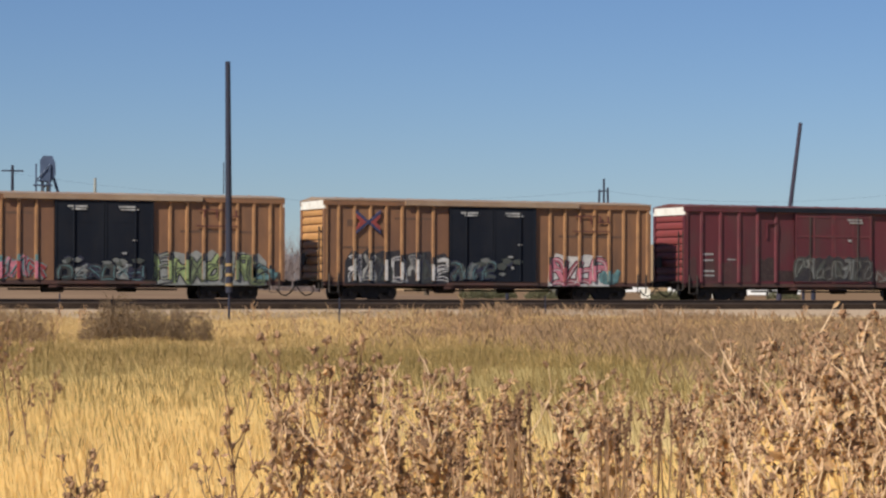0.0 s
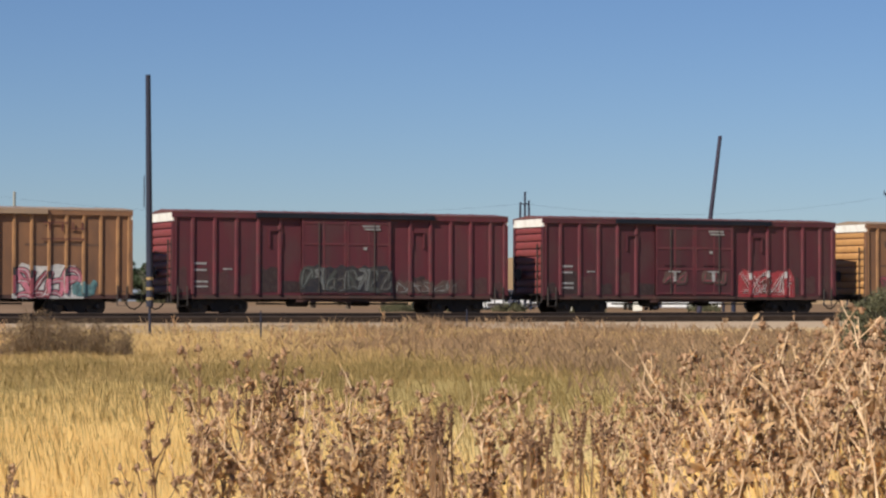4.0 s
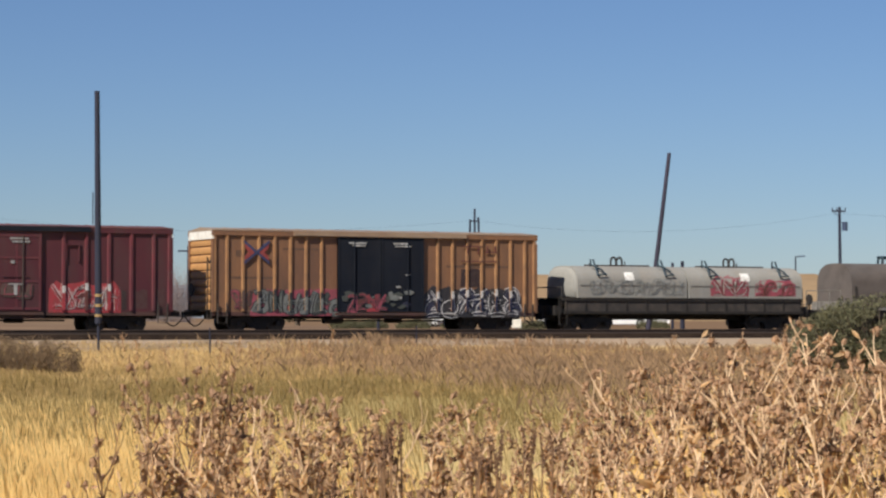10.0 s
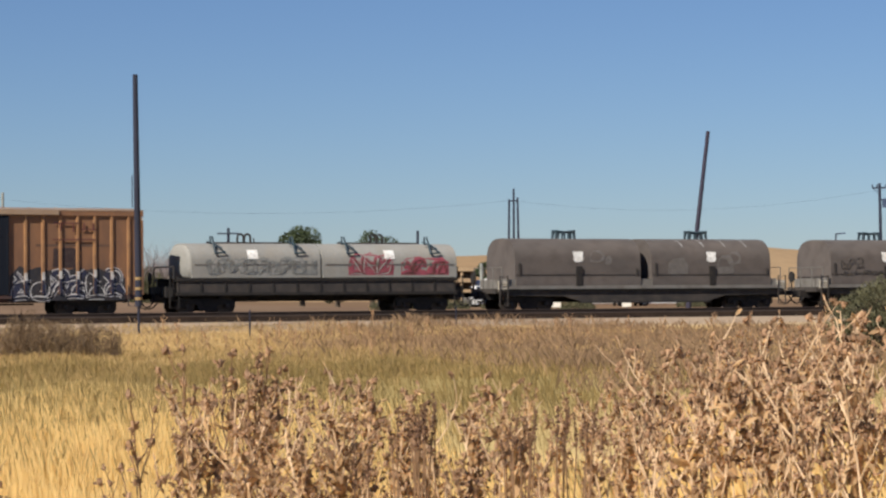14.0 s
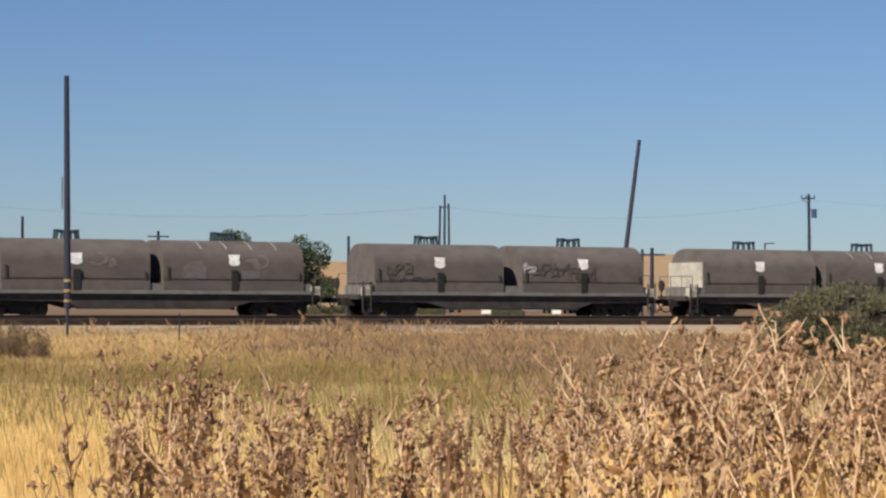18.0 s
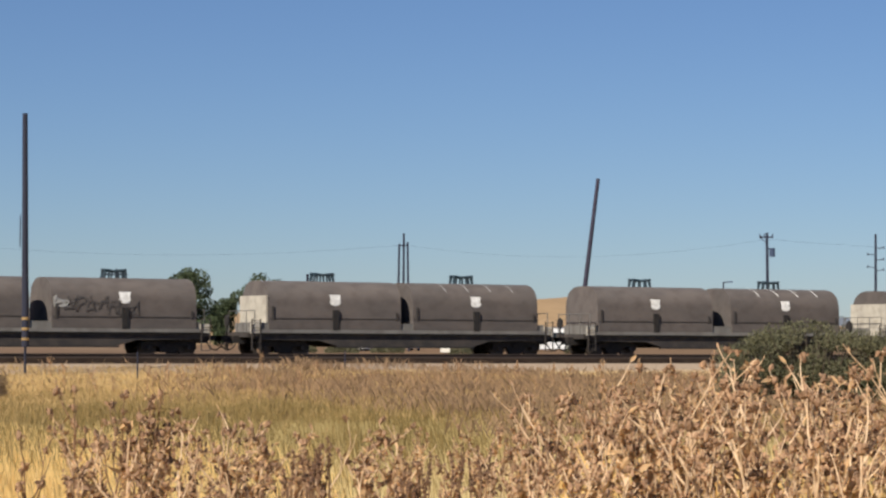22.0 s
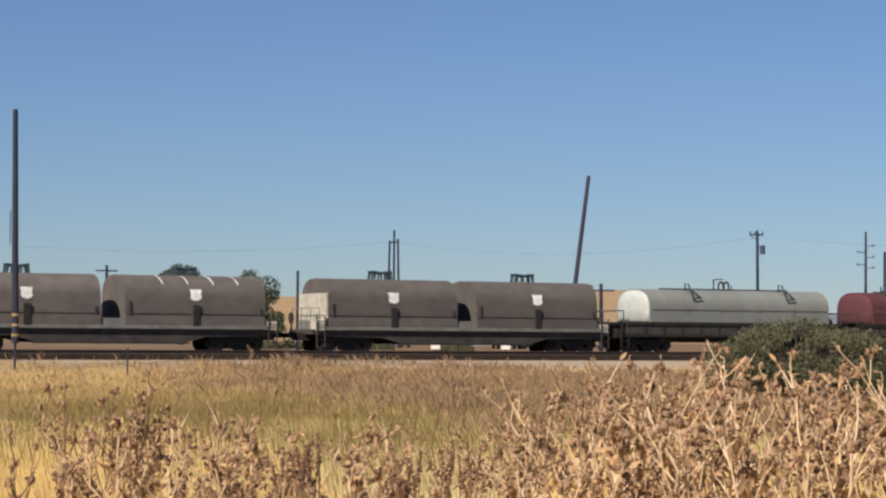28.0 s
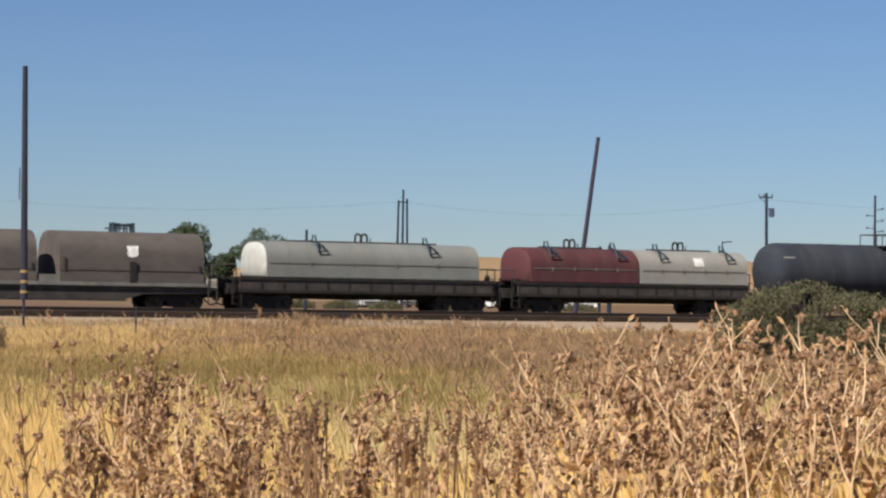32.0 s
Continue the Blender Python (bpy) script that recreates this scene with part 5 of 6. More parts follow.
def box_truck(b, d, turn):
    """A truck with a plain cargo box, seen from behind."""
    t = place(b, d, 0.8, "white box truck parked with its rear to the tracks", "truck", "box_truck")
    t.rotation_euler = (0, 0, radians(turn))
    box_bm = boxes((-1.05, 1.05, 0.0, 4.6, 0.75, 2.95))
    bmesh.ops.bevel(box_bm, geom=list(box_bm.edges), offset=0.04, segments=1, affect="EDGES")
    cargo = part("cargo_box", box_bm, M_VEHICLE, t)
    for x in (-0.5, 0.5):
        part("rear_door", boxes((x - 0.47, x + 0.47, -0.03, 0.02, 0.86, 2.8)), M_VEHICLE, cargo)
        part("lock_rod", rods(((x * 0.3, -0.05, 0.9), (x * 0.3, -0.05, 2.75), 0.02, 0.02, 6)), M_ZINC, cargo)
    cab = slab(bmesh.new(), [(-0.95, 0.5), (0.95, 0.5), (0.95, 2.0), (0.8, 2.3), (-0.8, 2.3), (-0.95, 2.0)], 4.7, 6.2)
    part("cab", cab, M_VEHICLE, t)
    part("chassis", boxes((-0.45, 0.45, 0.1, 6.0, 0.5, 0.75)), M_FRAME, t)
    part("bumper", boxes((-1.0, 1.0, -0.12, 0.0, 0.45, 0.6)), M_FRAME, t)
    for x in (-0.9, 0.9):
        part("tail_light", boxes((x - 0.1, x + 0.1, -0.05, 0.0, 0.64, 0.74)), M_EMBLEMRED, t)
        for y in (1.0, 5.4):
            w = part("wheel", rods(((x - 0.12, y, 0.42), (x + 0.12, y, 0.42), 0.42, 0.42, 18)), M_RUBBER, t)
            part("rim", rods(((x - 0.13, y, 0.42), (x + 0.13, y, 0.42), 0.22, 0.22, 12)), M_ZINC, w)


box_truck(29.5, 198.0, -24)


def marker(b, d, z0, z1, plate=0.0):
    t = place(b, d, z0, "white square lineside sign on a thin post" if plate else "thin dark lineside post in the grass", "sign" if plate else "post", "lineside_sign" if plate else "lineside_post", "" if plate else "lineside posts")
    part("post", rods(((0, 0, -0.2), (0, 0, z1), 0.03, 0.03, 6)), M_POLE, t)
    if plate:
        part("plate", boxes((-plate / 2, plate / 2, -0.03, -0.005, z1 - plate * 0.9, z1 + 0.02)), M_ROOFWHITE, t, "blank off-white plate")


marker(27.7, 101.4 / math.cos(radians(27.7)), 0.66, 0.86, 0.46)
marker(29.4, 101.4 / math.cos(radians(29.4)), 0.66, 0.86, 0.46)
marker(20.3, 88.0, 0.25, 0.95)
marker(25.28, 97.0, 0.45, 0.8)
marker(13.6, 90.0, 0.3, 1.0)


# ---- far ground forms ----
def ridge(name, y, x0, x1, top, seed, mat, label, step=12):
    """A long ridge with an uneven crest, parallel to the tracks."""
    rng = random.Random(seed)
    verts, faces, xs = [], [], []
    x = x0
    while x <= x1:
        xs.append(x)
        x += step
    for x in xs:
        u = (x - x0) / (x1 - x0)
        h = top * min(1, u * 12, (1 - u) * 4) * (0.85 + 0.3 * noise.noise((x * 0.006, seed, 0)) + 0.12 * noise.noise((x * 0.03, seed, 1)))
        for dy, k in ((-60, 0.0), (-35, 0.45), (-14, 0.85), (0, 1.0), (20, 0.8), (70, 0.0)):
            verts.append((x, y + dy, 0.5 + h * k))
    for i in range(len(xs) - 1):
        for j in range(5):
            a = i * 6 + j
            faces.append((a, a + 6, a + 7, a + 1))
    ob = soup(name, verts, faces, mat, label, "hill", kind="structure")
    ob.data.shade_smooth()


ridge("dirt_bank", 190, -40, 88, 1.25, 9, M_DIRT, "low bank of tan dirt beyond the tracks", 4)
ridge("hill_near", 560, 222, 446, 16.2, 3, M_HILL, "low tan hill of dry grass")
ridge("hill_far", 1500, -400, 2400, 26, 5, M_FARHILL, "far hazy blue-grey hills", 30)


# ---- vegetation ----
def leaf_cloud(verts, faces, rng, centre, radii, count, size, flat=0.5):
    for _ in range(count):
        while True:
            p = [rng.uniform(-1, 1) for _ in range(3)]
            q = sum(c * c for c in p)
            if 0.15 < q < 1:
                break
        c = Vector(centre) + Vector([p[i] * radii[i] for i in range(3)])
        e = Euler((rng.uniform(0, 6.3), rng.uniform(0, 6.3), rng.uniform(0, 6.3))).to_matrix()
        s = size * rng.uniform(0.6, 1.4)
        k = len(verts)
        for a, b in ((-1, 0), (0, -flat), (1, 0), (0, flat)):
            verts.append(tuple(c + e @ Vector((a * s, b * s, 0.15 * s * a * a))))
        faces.append((k, k + 1, k + 2, k + 3))


def tree(b, d, h, w, seed, label):
    rng = random.Random(seed)
    t = place(b, d, 0.8, label, "tree", "tree", "trees beyond the tracks")
    bm = rods(((0, 0, -0.2), (0.1, 0, h * 0.4), 0.28, 0.18, 10))
    verts, faces = [], []
    for i in range(20):
        a, r = rng.uniform(0, 6.28), rng.uniform(0.15, 1) * w * 0.38
        z = h * rng.uniform(0.2, 0.88)
        k = 1 - 0.5 * max(0, (z / h - 0.6) / 0.4)
        tip = (r * k * math.cos(a), r * k * math.sin(a), z)
        rod(bm, (0.08, 0, h * rng.uniform(0.2, 0.4)), tip, 0.09, 0.03, 6)
        s = w * rng.uniform(0.13, 0.21)
        leaf_cloud(verts, faces, rng, tip, (s, s, s * 0.85), 430, 0.12)
    part("trunk", bm, M_BARK, t)
    soup("crown", verts, faces, M_TREE, parent=t, kind="")


tree(21.55, 200.0, 7.1, 5.4, 1, "green broadleaf tree beyond the tracks")
tree(23.25, 215.0, 7.2, 6.0, 2, "wide green tree beyond the tracks")
tree(22.4, 222.0, 5.0, 4.6, 3, "green tree between two taller trees")
tree(25.98, 225.0, 4.4, 2.6, 5, "small dark tree beyond the tracks")
tree(17.0, 200.0, 4.7, 4.2, 6, "olive green bushy tree beyond the tracks")
tree(17.6, 206.0, 4.2, 3.6, 7, "low olive green tree beyond the tracks")
tree(16.0, 225.0, 7.3, 5.0, 4, "dark tree behind the grain bin")


def twig_bush(name, b, d, z, w, depth, h, count, mat, label, seed, leaf=0.014, wood=None, clumps=0):
    """A bush of many upright twigs, with clumps of dry leaves where it has any."""
    rng = random.Random(seed)
    t = place(b, d, z, label, "bush", name)
    verts, faces = [], []
    for _ in range(count):
        x, y = rng.uniform(-1, 1), rng.uniform(-1, 1)
        hh = h * math.sqrt(max(0.08, 1 - x * x * 0.85)) * rng.uniform(0.55, 1.0)
        x, y = x * w / 2, y * depth / 2
        a, l = rng.uniform(-0.5, 0.5), rng.uniform(-0.4, 0.4)
        for _ in range(4):
            u = rng.uniform(0.0, 0.75)
            bx, by, bz = x + a * hh * u, y + l * hh * u, hh * u
            ex, ey, ez = bx + rng.uniform(-0.2, 0.2) * h, by + rng.uniform(-0.2, 0.2) * h, min(hh * 1.05, bz + hh * rng.uniform(0.2, 0.5))
            k = len(verts)
            wd = leaf * rng.uniform(0.5, 1)
            verts += [(bx - wd, by, bz), (bx + wd, by + wd * 0.5, bz), (ex, ey, ez)]
            faces.append((k, k + 1, k + 2))
    soup("brushwood", verts, faces, wood or mat, parent=t, kind="stuff")
    if clumps:
        verts, faces = [], []
        for _ in range(clumps):
            x = rng.uniform(-1, 1)
            top = h * (1 - 0.35 * abs(x) ** 4) * rng.uniform(0.15, 0.92)
            leaf_cloud(verts, faces, rng, (x * w / 2, rng.uniform(-0.5, 0.5) * depth, top), (0.16, 0.16, 0.12), 46, 0.024, 0.4)
        soup("dry_foliage", verts, faces, mat, parent=t, kind="stuff")
    return t


twig_bush("dead_brush", 15.65, 66.0, 0.0, 3.5, 1.8, 1.12, 300, M_BROWNBUSH, "low dead brown brush in the field", 11, clumps=320)
twig_bush("dead_brush", 14.95, 66.5, 0.0, 0.9, 0.8, 1.5, 90, M_BROWNBUSH, "taller tuft of dead brown brush", 16, clumps=30)
twig_bush("dead_brush", 12.3, 64.0, 0.0, 2.5, 1.6, 1.2, 240, M_DRYWEED, "low dead reddish brush in the field", 12, clumps=120)
twig_bush("bare_bush", 19.25, 190.0, 0.8, 3.6, 3.0, 5.6, 420, M_PALEBUSH, "tall bare pale leafless bush beyond the tracks", 13, 0.02)
twig_bush("bare_bush", 18.35, 192.0, 0.8, 3.8, 3.0, 5.9, 620, M_PALEBUSH, "tall bare pale leafless bush beyond the tracks", 14, 0.02)
twig_bush("green_bush", 17.9, 188.0, 0.8, 2.2, 2.0, 3.4, 520, M_SHRUB, "olive green bush beside a leafless one", 15, 0.035)
for k, (bb, dd) in enumerate(((23.6, 165), (24.2, 172), (25.2, 168), (26.3, 170), (28.2, 160), (31.0, 175))):
    twig_bush("green_weeds", bb, dd, 0.78, 2.4, 1.5, 0.85, 260, M_SHRUB, "low green weeds growing beyond the tracks", 40 + k, 0.03)


def shrub():
    rng = random.Random(21)
    t = place(36.5, 60.0, 0.0, "large grey-green shrub standing in the dry field", "shrub", "green_shrub")
    bm = bmesh.new()
    verts, faces = [], []
    for i in range(96):
        x = rng.uniform(-1, 1)
        top = 2.26 * (1 - 0.34 * abs(x) ** 2.4) * rng.choice((0.5, 0.7, 0.85, 0.92, 1.0)) * rng.uniform(0.88, 1.0)
        tip = (x * 2.25, rng.uniform(-0.9, 0.9), top)
        rod(bm, (x * 0.6, tip[1] * 0.3, -0.05), tip, 0.03, 0.008, 5)
        leaf_cloud(verts, faces, rng, (tip[0], tip[1], tip[2] - 0.18), (0.34, 0.36, 0.25), 150, 0.043, 0.35)
        leaf_cloud(verts, faces, rng, (tip[0] * 0.92, tip[1] * 0.9, tip[2] * 0.5), (0.42, 0.4, 0.34), 120, 0.052, 0.35)
    # a lower, thinner flank
    for i in range(26):
        x = rng.uniform(1.7, 4.2)
        tip = (x, rng.uniform(-0.7, 0.7), (1.5 - 0.16 * (x - 1.7)) * rng.uniform(0.7, 1.0))
        rod(bm, (x * 0.8, tip[1] * 0.3, -0.05), tip, 0.025, 0.008, 5)
        leaf_cloud(verts, faces, rng, (tip[0], tip[1], tip[2] - 0.2), (0.26, 0.3, 0.26), 90, 0.043, 0.35)
    tagged(part("branchwork", bm, M_BARK, t), kind="stuff")
    soup("foliage", verts, faces, M_SHRUB, parent=t, kind="")


shrub()


def grass(name, count, r0, r1, b0, b1, h0, h1, w0, w1, mat, label, seed, lean=0.35, clump=0.0, keep=None):
    """Blades scattered over a wedge of the field between two bearings."""
    rng = np.random.default_rng(seed)
    r = np.sqrt(rng.uniform(r0 * r0, r1 * r1, count))
    b = np.radians(rng.uniform(b0, b1, count))
    x, y = r * np.sin(b), r * np.cos(b)
    if clump:
        x = x + clump * np.sin(x * 1.7 + 2 * np.sin(y * 0.9)) * 0.6
        y = y + clump * np.cos(y * 1.3 + 2 * np.sin(x * 1.1)) * 0.6
    if keep:
        ok = keep(x, y, rng)
        x, y, r = x[ok], y[ok], r[ok]
    k = len(x)
    z = np.interp(y, [0, 74, 82, 86, 88.2, 89.6, 90.9], [0, 0.02, 0.12, 0.30, 0.5, 0.62, 0.69]) - 0.05
    h = rng.uniform(h0, h1, k) * (0.75 + 0.35 * np.sin(x * 0.8 + 1.3 * np.sin(y * 0.45)) ** 2)
    w = rng.uniform(w0, w1, k)
    a = rng.normal(np.radians(120), 0.45, k)
    lx, ly = rng.normal(0.0, lean, k) * h, rng.normal(0.22, lean, k) * h
    v = np.empty((k, 4, 3))
    v[:, 0] = np.stack([x - w * np.cos(a), y - w * np.sin(a), z], 1)
    v[:, 1] = np.stack([x + w * np.cos(a), y + w * np.sin(a), z], 1)
    v[:, 2] = np.stack([x + lx * 0.4 + w * 0.7 * np.cos(a), y + ly * 0.4 + w * 0.7 * np.sin(a), z + h * 0.6], 1)
    v[:, 3] = np.stack([x + lx, y + ly, z + h], 1)
    idx = np.arange(k * 4).reshape(k, 4)
    me = bpy.data.meshes.new(name)
    me.vertices.add(k * 4)
    me.vertices.foreach_set("co", v.ravel().astype(np.float32))
    me.loops.add(k * 4)
    me.loops.foreach_set("vertex_index", idx.ravel().astype(np.int32))
    me.polygons.add(k)
    me.polygons.foreach_set("loop_start", (np.arange(k) * 4).astype(np.int32))
    me.update(calc_edges=True)
    me.materials.append(mat)
    return tagged(new(name, me), label, "grass", "", "stuff")


def patchy(x, y, s, seed):
    """Soft uneven patches between -1 and 1."""
    return (np.sin(x * 0.31 * s + seed) * np.sin(y * 0.23 * s + 1.7 * seed) + np.sin((x + y) * 0.57 * s + 2.3 * seed + 1.3 * np.sin(x * 0.4 * s)) * 0.6
            + np.sin((x - 0.6 * y) * 1.13 * s + seed) * 0.35) / 1.6


def green_share(x, y, rng):
    r = np.hypot(x, y)
    edge = 7 * patchy(x, y, 1.3, 0.4)
    p = np.clip((r + edge - 20 + 8 * np.clip((x / y - 0.4) / 0.12, 0, 1)) / 18, 0, 1) * np.clip((70 + 1.5 * edge - r) / 26, 0, 1)
    return rng.uniform(0, 1, len(x)) < p * (0.62 + 0.38 * patchy(x, y, 0.6, 2.0)) * np.clip(1.1 - (x / y - 0.46) / 0.14, 0.2, 1)


def straw_share(x, y, rng):
    r = np.hypot(x, y)
    return rng.uniform(0, 1, len(x)) < np.clip((43 + 7 * patchy(x, y, 1.3, 0.4) - r - 15 * np.clip((x / y - 0.36) / 0.12, 0, 1)) / 18, 0.0, 1)


grass("straw_grass", 400000, 8, 46, 8, 46, 0.08, 0.32, 0.001, 0.0024, M_STRAW, "tall pale yellow dry grass", 1, 0.09, keep=straw_share)
grass("green_grass", 360000, 14, 76, 7, 46, 0.18, 0.34, 0.0016, 0.0035, M_GREEN, "olive green grass fading to straw", 2, 0.12, keep=green_share)
grass("far_grass", 340000, 36, 97, 6, 48, 0.12, 0.28, 0.003, 0.006, M_FARGRASS, "golden dry grass below the gravel", 3, 0.22, keep=lambda x, y, rng: (y < 88.8) & (rng.uniform(0, 1, len(x)) < np.clip((np.hypot(x, y) + 9 * patchy(x, y, 0.8, 1.1) - 42) / 26, 0, 1)))
grass("tall_straw", 24000, 9.6, 15.0, 31.5, 42, 0.5, 1.0, 0.001, 0.002, M_STRAW, "tufts of tall golden dry grass among the thistles", 5, 0.13, keep=lambda x, y, rng: rng.uniform(0, 1, len(x)) < np.clip(0.28 + 0.4 * patchy(x, y, 14.0, 0.9), 0, 1))


def weed_share(x, y, rng):
    start = 56 - 26 * np.clip((x / y - 0.44) / 0.12, 0, 1)
    p = np.clip((y - start + 6 * patchy(x, y, 1.0, 3.0)) / 12, 0, 1) * np.clip((x / y - 0.37) / 0.08, 0.04, 1)
    return (y < 90.2) & (rng.uniform(0, 1, len(x)) < p * (0.55 + 0.45 * np.sin(x * 0.9) * np.sin(y * 0.7 + x * 0.3)))


grass("dry_weeds", 230000, 28, 100, 14, 48, 0.15, 0.48, 0.003, 0.007, M_DRYWEED, "reddish brown dry weeds along the gravel", 4, 0.3, keep=weed_share)


def curled_leaf(verts, faces, rng, base, way, length, width):
    """A withered leaf: a folded strip that curls over."""
    side = way.cross(Vector((rng.uniform(-1, 1), rng.uniform(-1, 1), rng.uniform(-1, 1)))).normalized()
    up = way.cross(side).normalized()
    curl, k = rng.uniform(0.8, 3.2), len(verts)
    p, d = Vector(base), Vector(way)
    for i, wd in enumerate((0.25, 1.0, 0.8, 0.12)):
        fold = up * width * wd * rng.uniform(0.3, 0.8)
        verts += [tuple(p - side * width * wd + fold), tuple(p), tuple(p + side * width * wd + fold)]
        d = (d + up * curl * rng.uniform(-0.1, 0.45)).normalized()
        p = p + d * length / 3
    for i in range(3):
        a = k + i * 3
        faces += [(a, a + 1, a + 4, a + 3), (a + 1, a + 2, a + 5, a + 4)]


HEAD = ((-1.2, 0.3), (-0.4, 0.85), (0.7, 0.8), (1.5, 0.5))   # rise and girth of a seed head


def thistle(seed, height, leafy=1.0, wood=None, label="dry brown thistle plant with withered curled leaves"):
    """A dry branching thistle: a stem that forks like a candelabrum, withered leaves and seed heads on the tips."""
    rng = random.Random(seed)
    t = thing("dry_thistle", 0, 0, 0, label, "weed", "dry thistles in the foreground")
    stem, verts, faces, hv, hf = bmesh.new(), [], [], [], []

    def add_head(p, r):
        k = len(hv)
        tip = Vector((rng.uniform(-0.5, 0.5), rng.uniform(-0.5, 0.5), 1)).normalized()
        turn = tip.to_track_quat("Z", "Y")
        for i in range(4):
            for s in range(6):
                an = s * math.pi / 3 + rng.uniform(-0.25, 0.25)
                g = r * HEAD[i][1] * rng.uniform(0.85, 1.15)
                hv.append(tuple(p + turn @ Vector((math.cos(an) * g, math.sin(an) * g, r * HEAD[i][0]))))
        for i in range(3):
            for s in range(6):
                a0, a1 = k + i * 6 + s, k + i * 6 + (s + 1) % 6
                hf.append((a0, a1, a1 + 6, a0 + 6))
        for _ in range(6):
            a = rng.uniform(0, 6.28)
            q = turn @ Vector((math.cos(a), math.sin(a), rng.uniform(-0.6, 1.0))).normalized()
            curled_leaf(hv, hf, rng, p + q * r * 0.6, q, r * rng.uniform(0.9, 2.0), r * rng.uniform(0.35, 0.65))

    def leaves(p, q, count, size, verts, faces):
        for _ in range(count):
            a = rng.uniform(0, 6.28)
            w = Vector((math.cos(a), math.sin(a), rng.choice((-2.6, -1.6, -0.6, 1.0, 2.0, 2.8)) * rng.uniform(0.6, 1.2))).normalized()
            curled_leaf(verts, faces, rng, p.lerp(q, rng.uniform(0.0, 1)), w, size * rng.uniform(0.6, 1.3), size * rng.uniform(0.14, 0.25))

    def limb(p, d, length, r, depth):
        """One bough of four joints that rises as it goes and forks near its end."""
        q = p
        for i in range(4):
            d = (d + Vector((rng.uniform(-0.22, 0.22), rng.uniform(-0.22, 0.22), rng.uniform(0.0, 0.3)))).normalized()
            n = q + d * length / 4
            rod(stem, q, n, r * (1 - i * 0.15), r * (0.85 - i * 0.15), 5)
            if rng.random() < (0.95 if leafy > 0.5 else 0.25):
                leaves(q, n, rng.randint(1, 2) if leafy > 0.5 else 1, (0.068 if depth == 1 else 0.045) * (1.0 if leafy > 0.5 else 0.65), *((hv, hf) if rng.random() < 0.4 else (verts, faces)))
            if i > 0 and depth < 2 and rng.random() < 0.8:
                a = rng.uniform(0, 6.28)
                side = (d + Vector((math.cos(a), math.sin(a), 0.1)) * rng.uniform(0.5, 0.9)).normalized()
                limb(n, side, length * rng.uniform(0.3, 0.55), r * 0.68, depth + 1)
            q = n
        if rng.random() < (0.85 if depth == 1 else 0.55):
            for _ in range(1 if leafy > 0.5 or wood else 3):
                spread = 0.0 if leafy > 0.5 or wood else 0.022
                add_head(q + Vector((rng.uniform(-spread, spread), rng.uniform(-spread, spread), rng.uniform(-spread, spread) * 0.6)), rng.uniform(0.011, 0.0175) * (0.62 if spread else 1.0))

    p, d, az = Vector((0, 0, -0.03)), Vector((rng.uniform(-0.1, 0.1), rng.uniform(-0.1, 0.1), 1)).normalized(), rng.uniform(0, 6.28)
    thick = 0.011 if leafy > 0.5 else 0.0085
    for i in range(9):
        d = (d + Vector((rng.uniform(-0.13, 0.13), rng.uniform(-0.13, 0.13), 0.12))).normalized()
        n = p + d * height / 9
        rod(stem, p, n, thick * (1 - 0.07 * i), thick * (0.93 - 0.07 * i), 6)
        if leafy > 0.5 or i < 5:
            leaves(p, n, round(rng.randint(6, 9) * leafy), 0.098 if leafy > 0.5 else 0.07, *((hv, hf) if rng.random() < 0.18 else (verts, faces)))
        for _ in range((rng.choice((0, 1, 1, 2)) if i < 6 else rng.choice((1, 2))) if i > 1 else 0):
            az += 2.4 + rng.uniform(-0.4, 0.4)
            rise = rng.uniform(0.8, 1.9)
            limb(p.lerp(n, rng.random()), Vector((math.cos(az), math.sin(az), rise)).normalized(), height * rng.uniform(0.2, 0.36) * (1.15 - 0.05 * i), thick * 0.52, 1)
        p = n
    add_head(p, 0.017)
    part("stem", stem, wood or M_STEM, t)
    soup("leafage", verts, faces, M_LEAF, parent=t, kind="stuff")
    soup("seed_head", hv, hf, M_HEAD, parent=t, kind="stuff")
    return t


def plant_top(t):
    return max((c.matrix_local @ Vector(v)).z for c in t.children for v in c.bound_box)


def crest(b):
    """Height in degrees above the horizon of the tallest weeds, along the bearing."""
    return float(np.interp(b, [12, 17.5, 18.5, 19.5, 21.6, 24.4, 26.4, 27.8, 29.2, 30.2, 32.5, 33.5, 35.0, 36.8, 39, 44],
                           [-3.9, -3.9, -1.7, -1.4, -1.75, -1.85, -1.85, -2.15, -1.75, -1.15, -0.7, -0.3, -0.5, -0.35, -0.3, -0.3]))


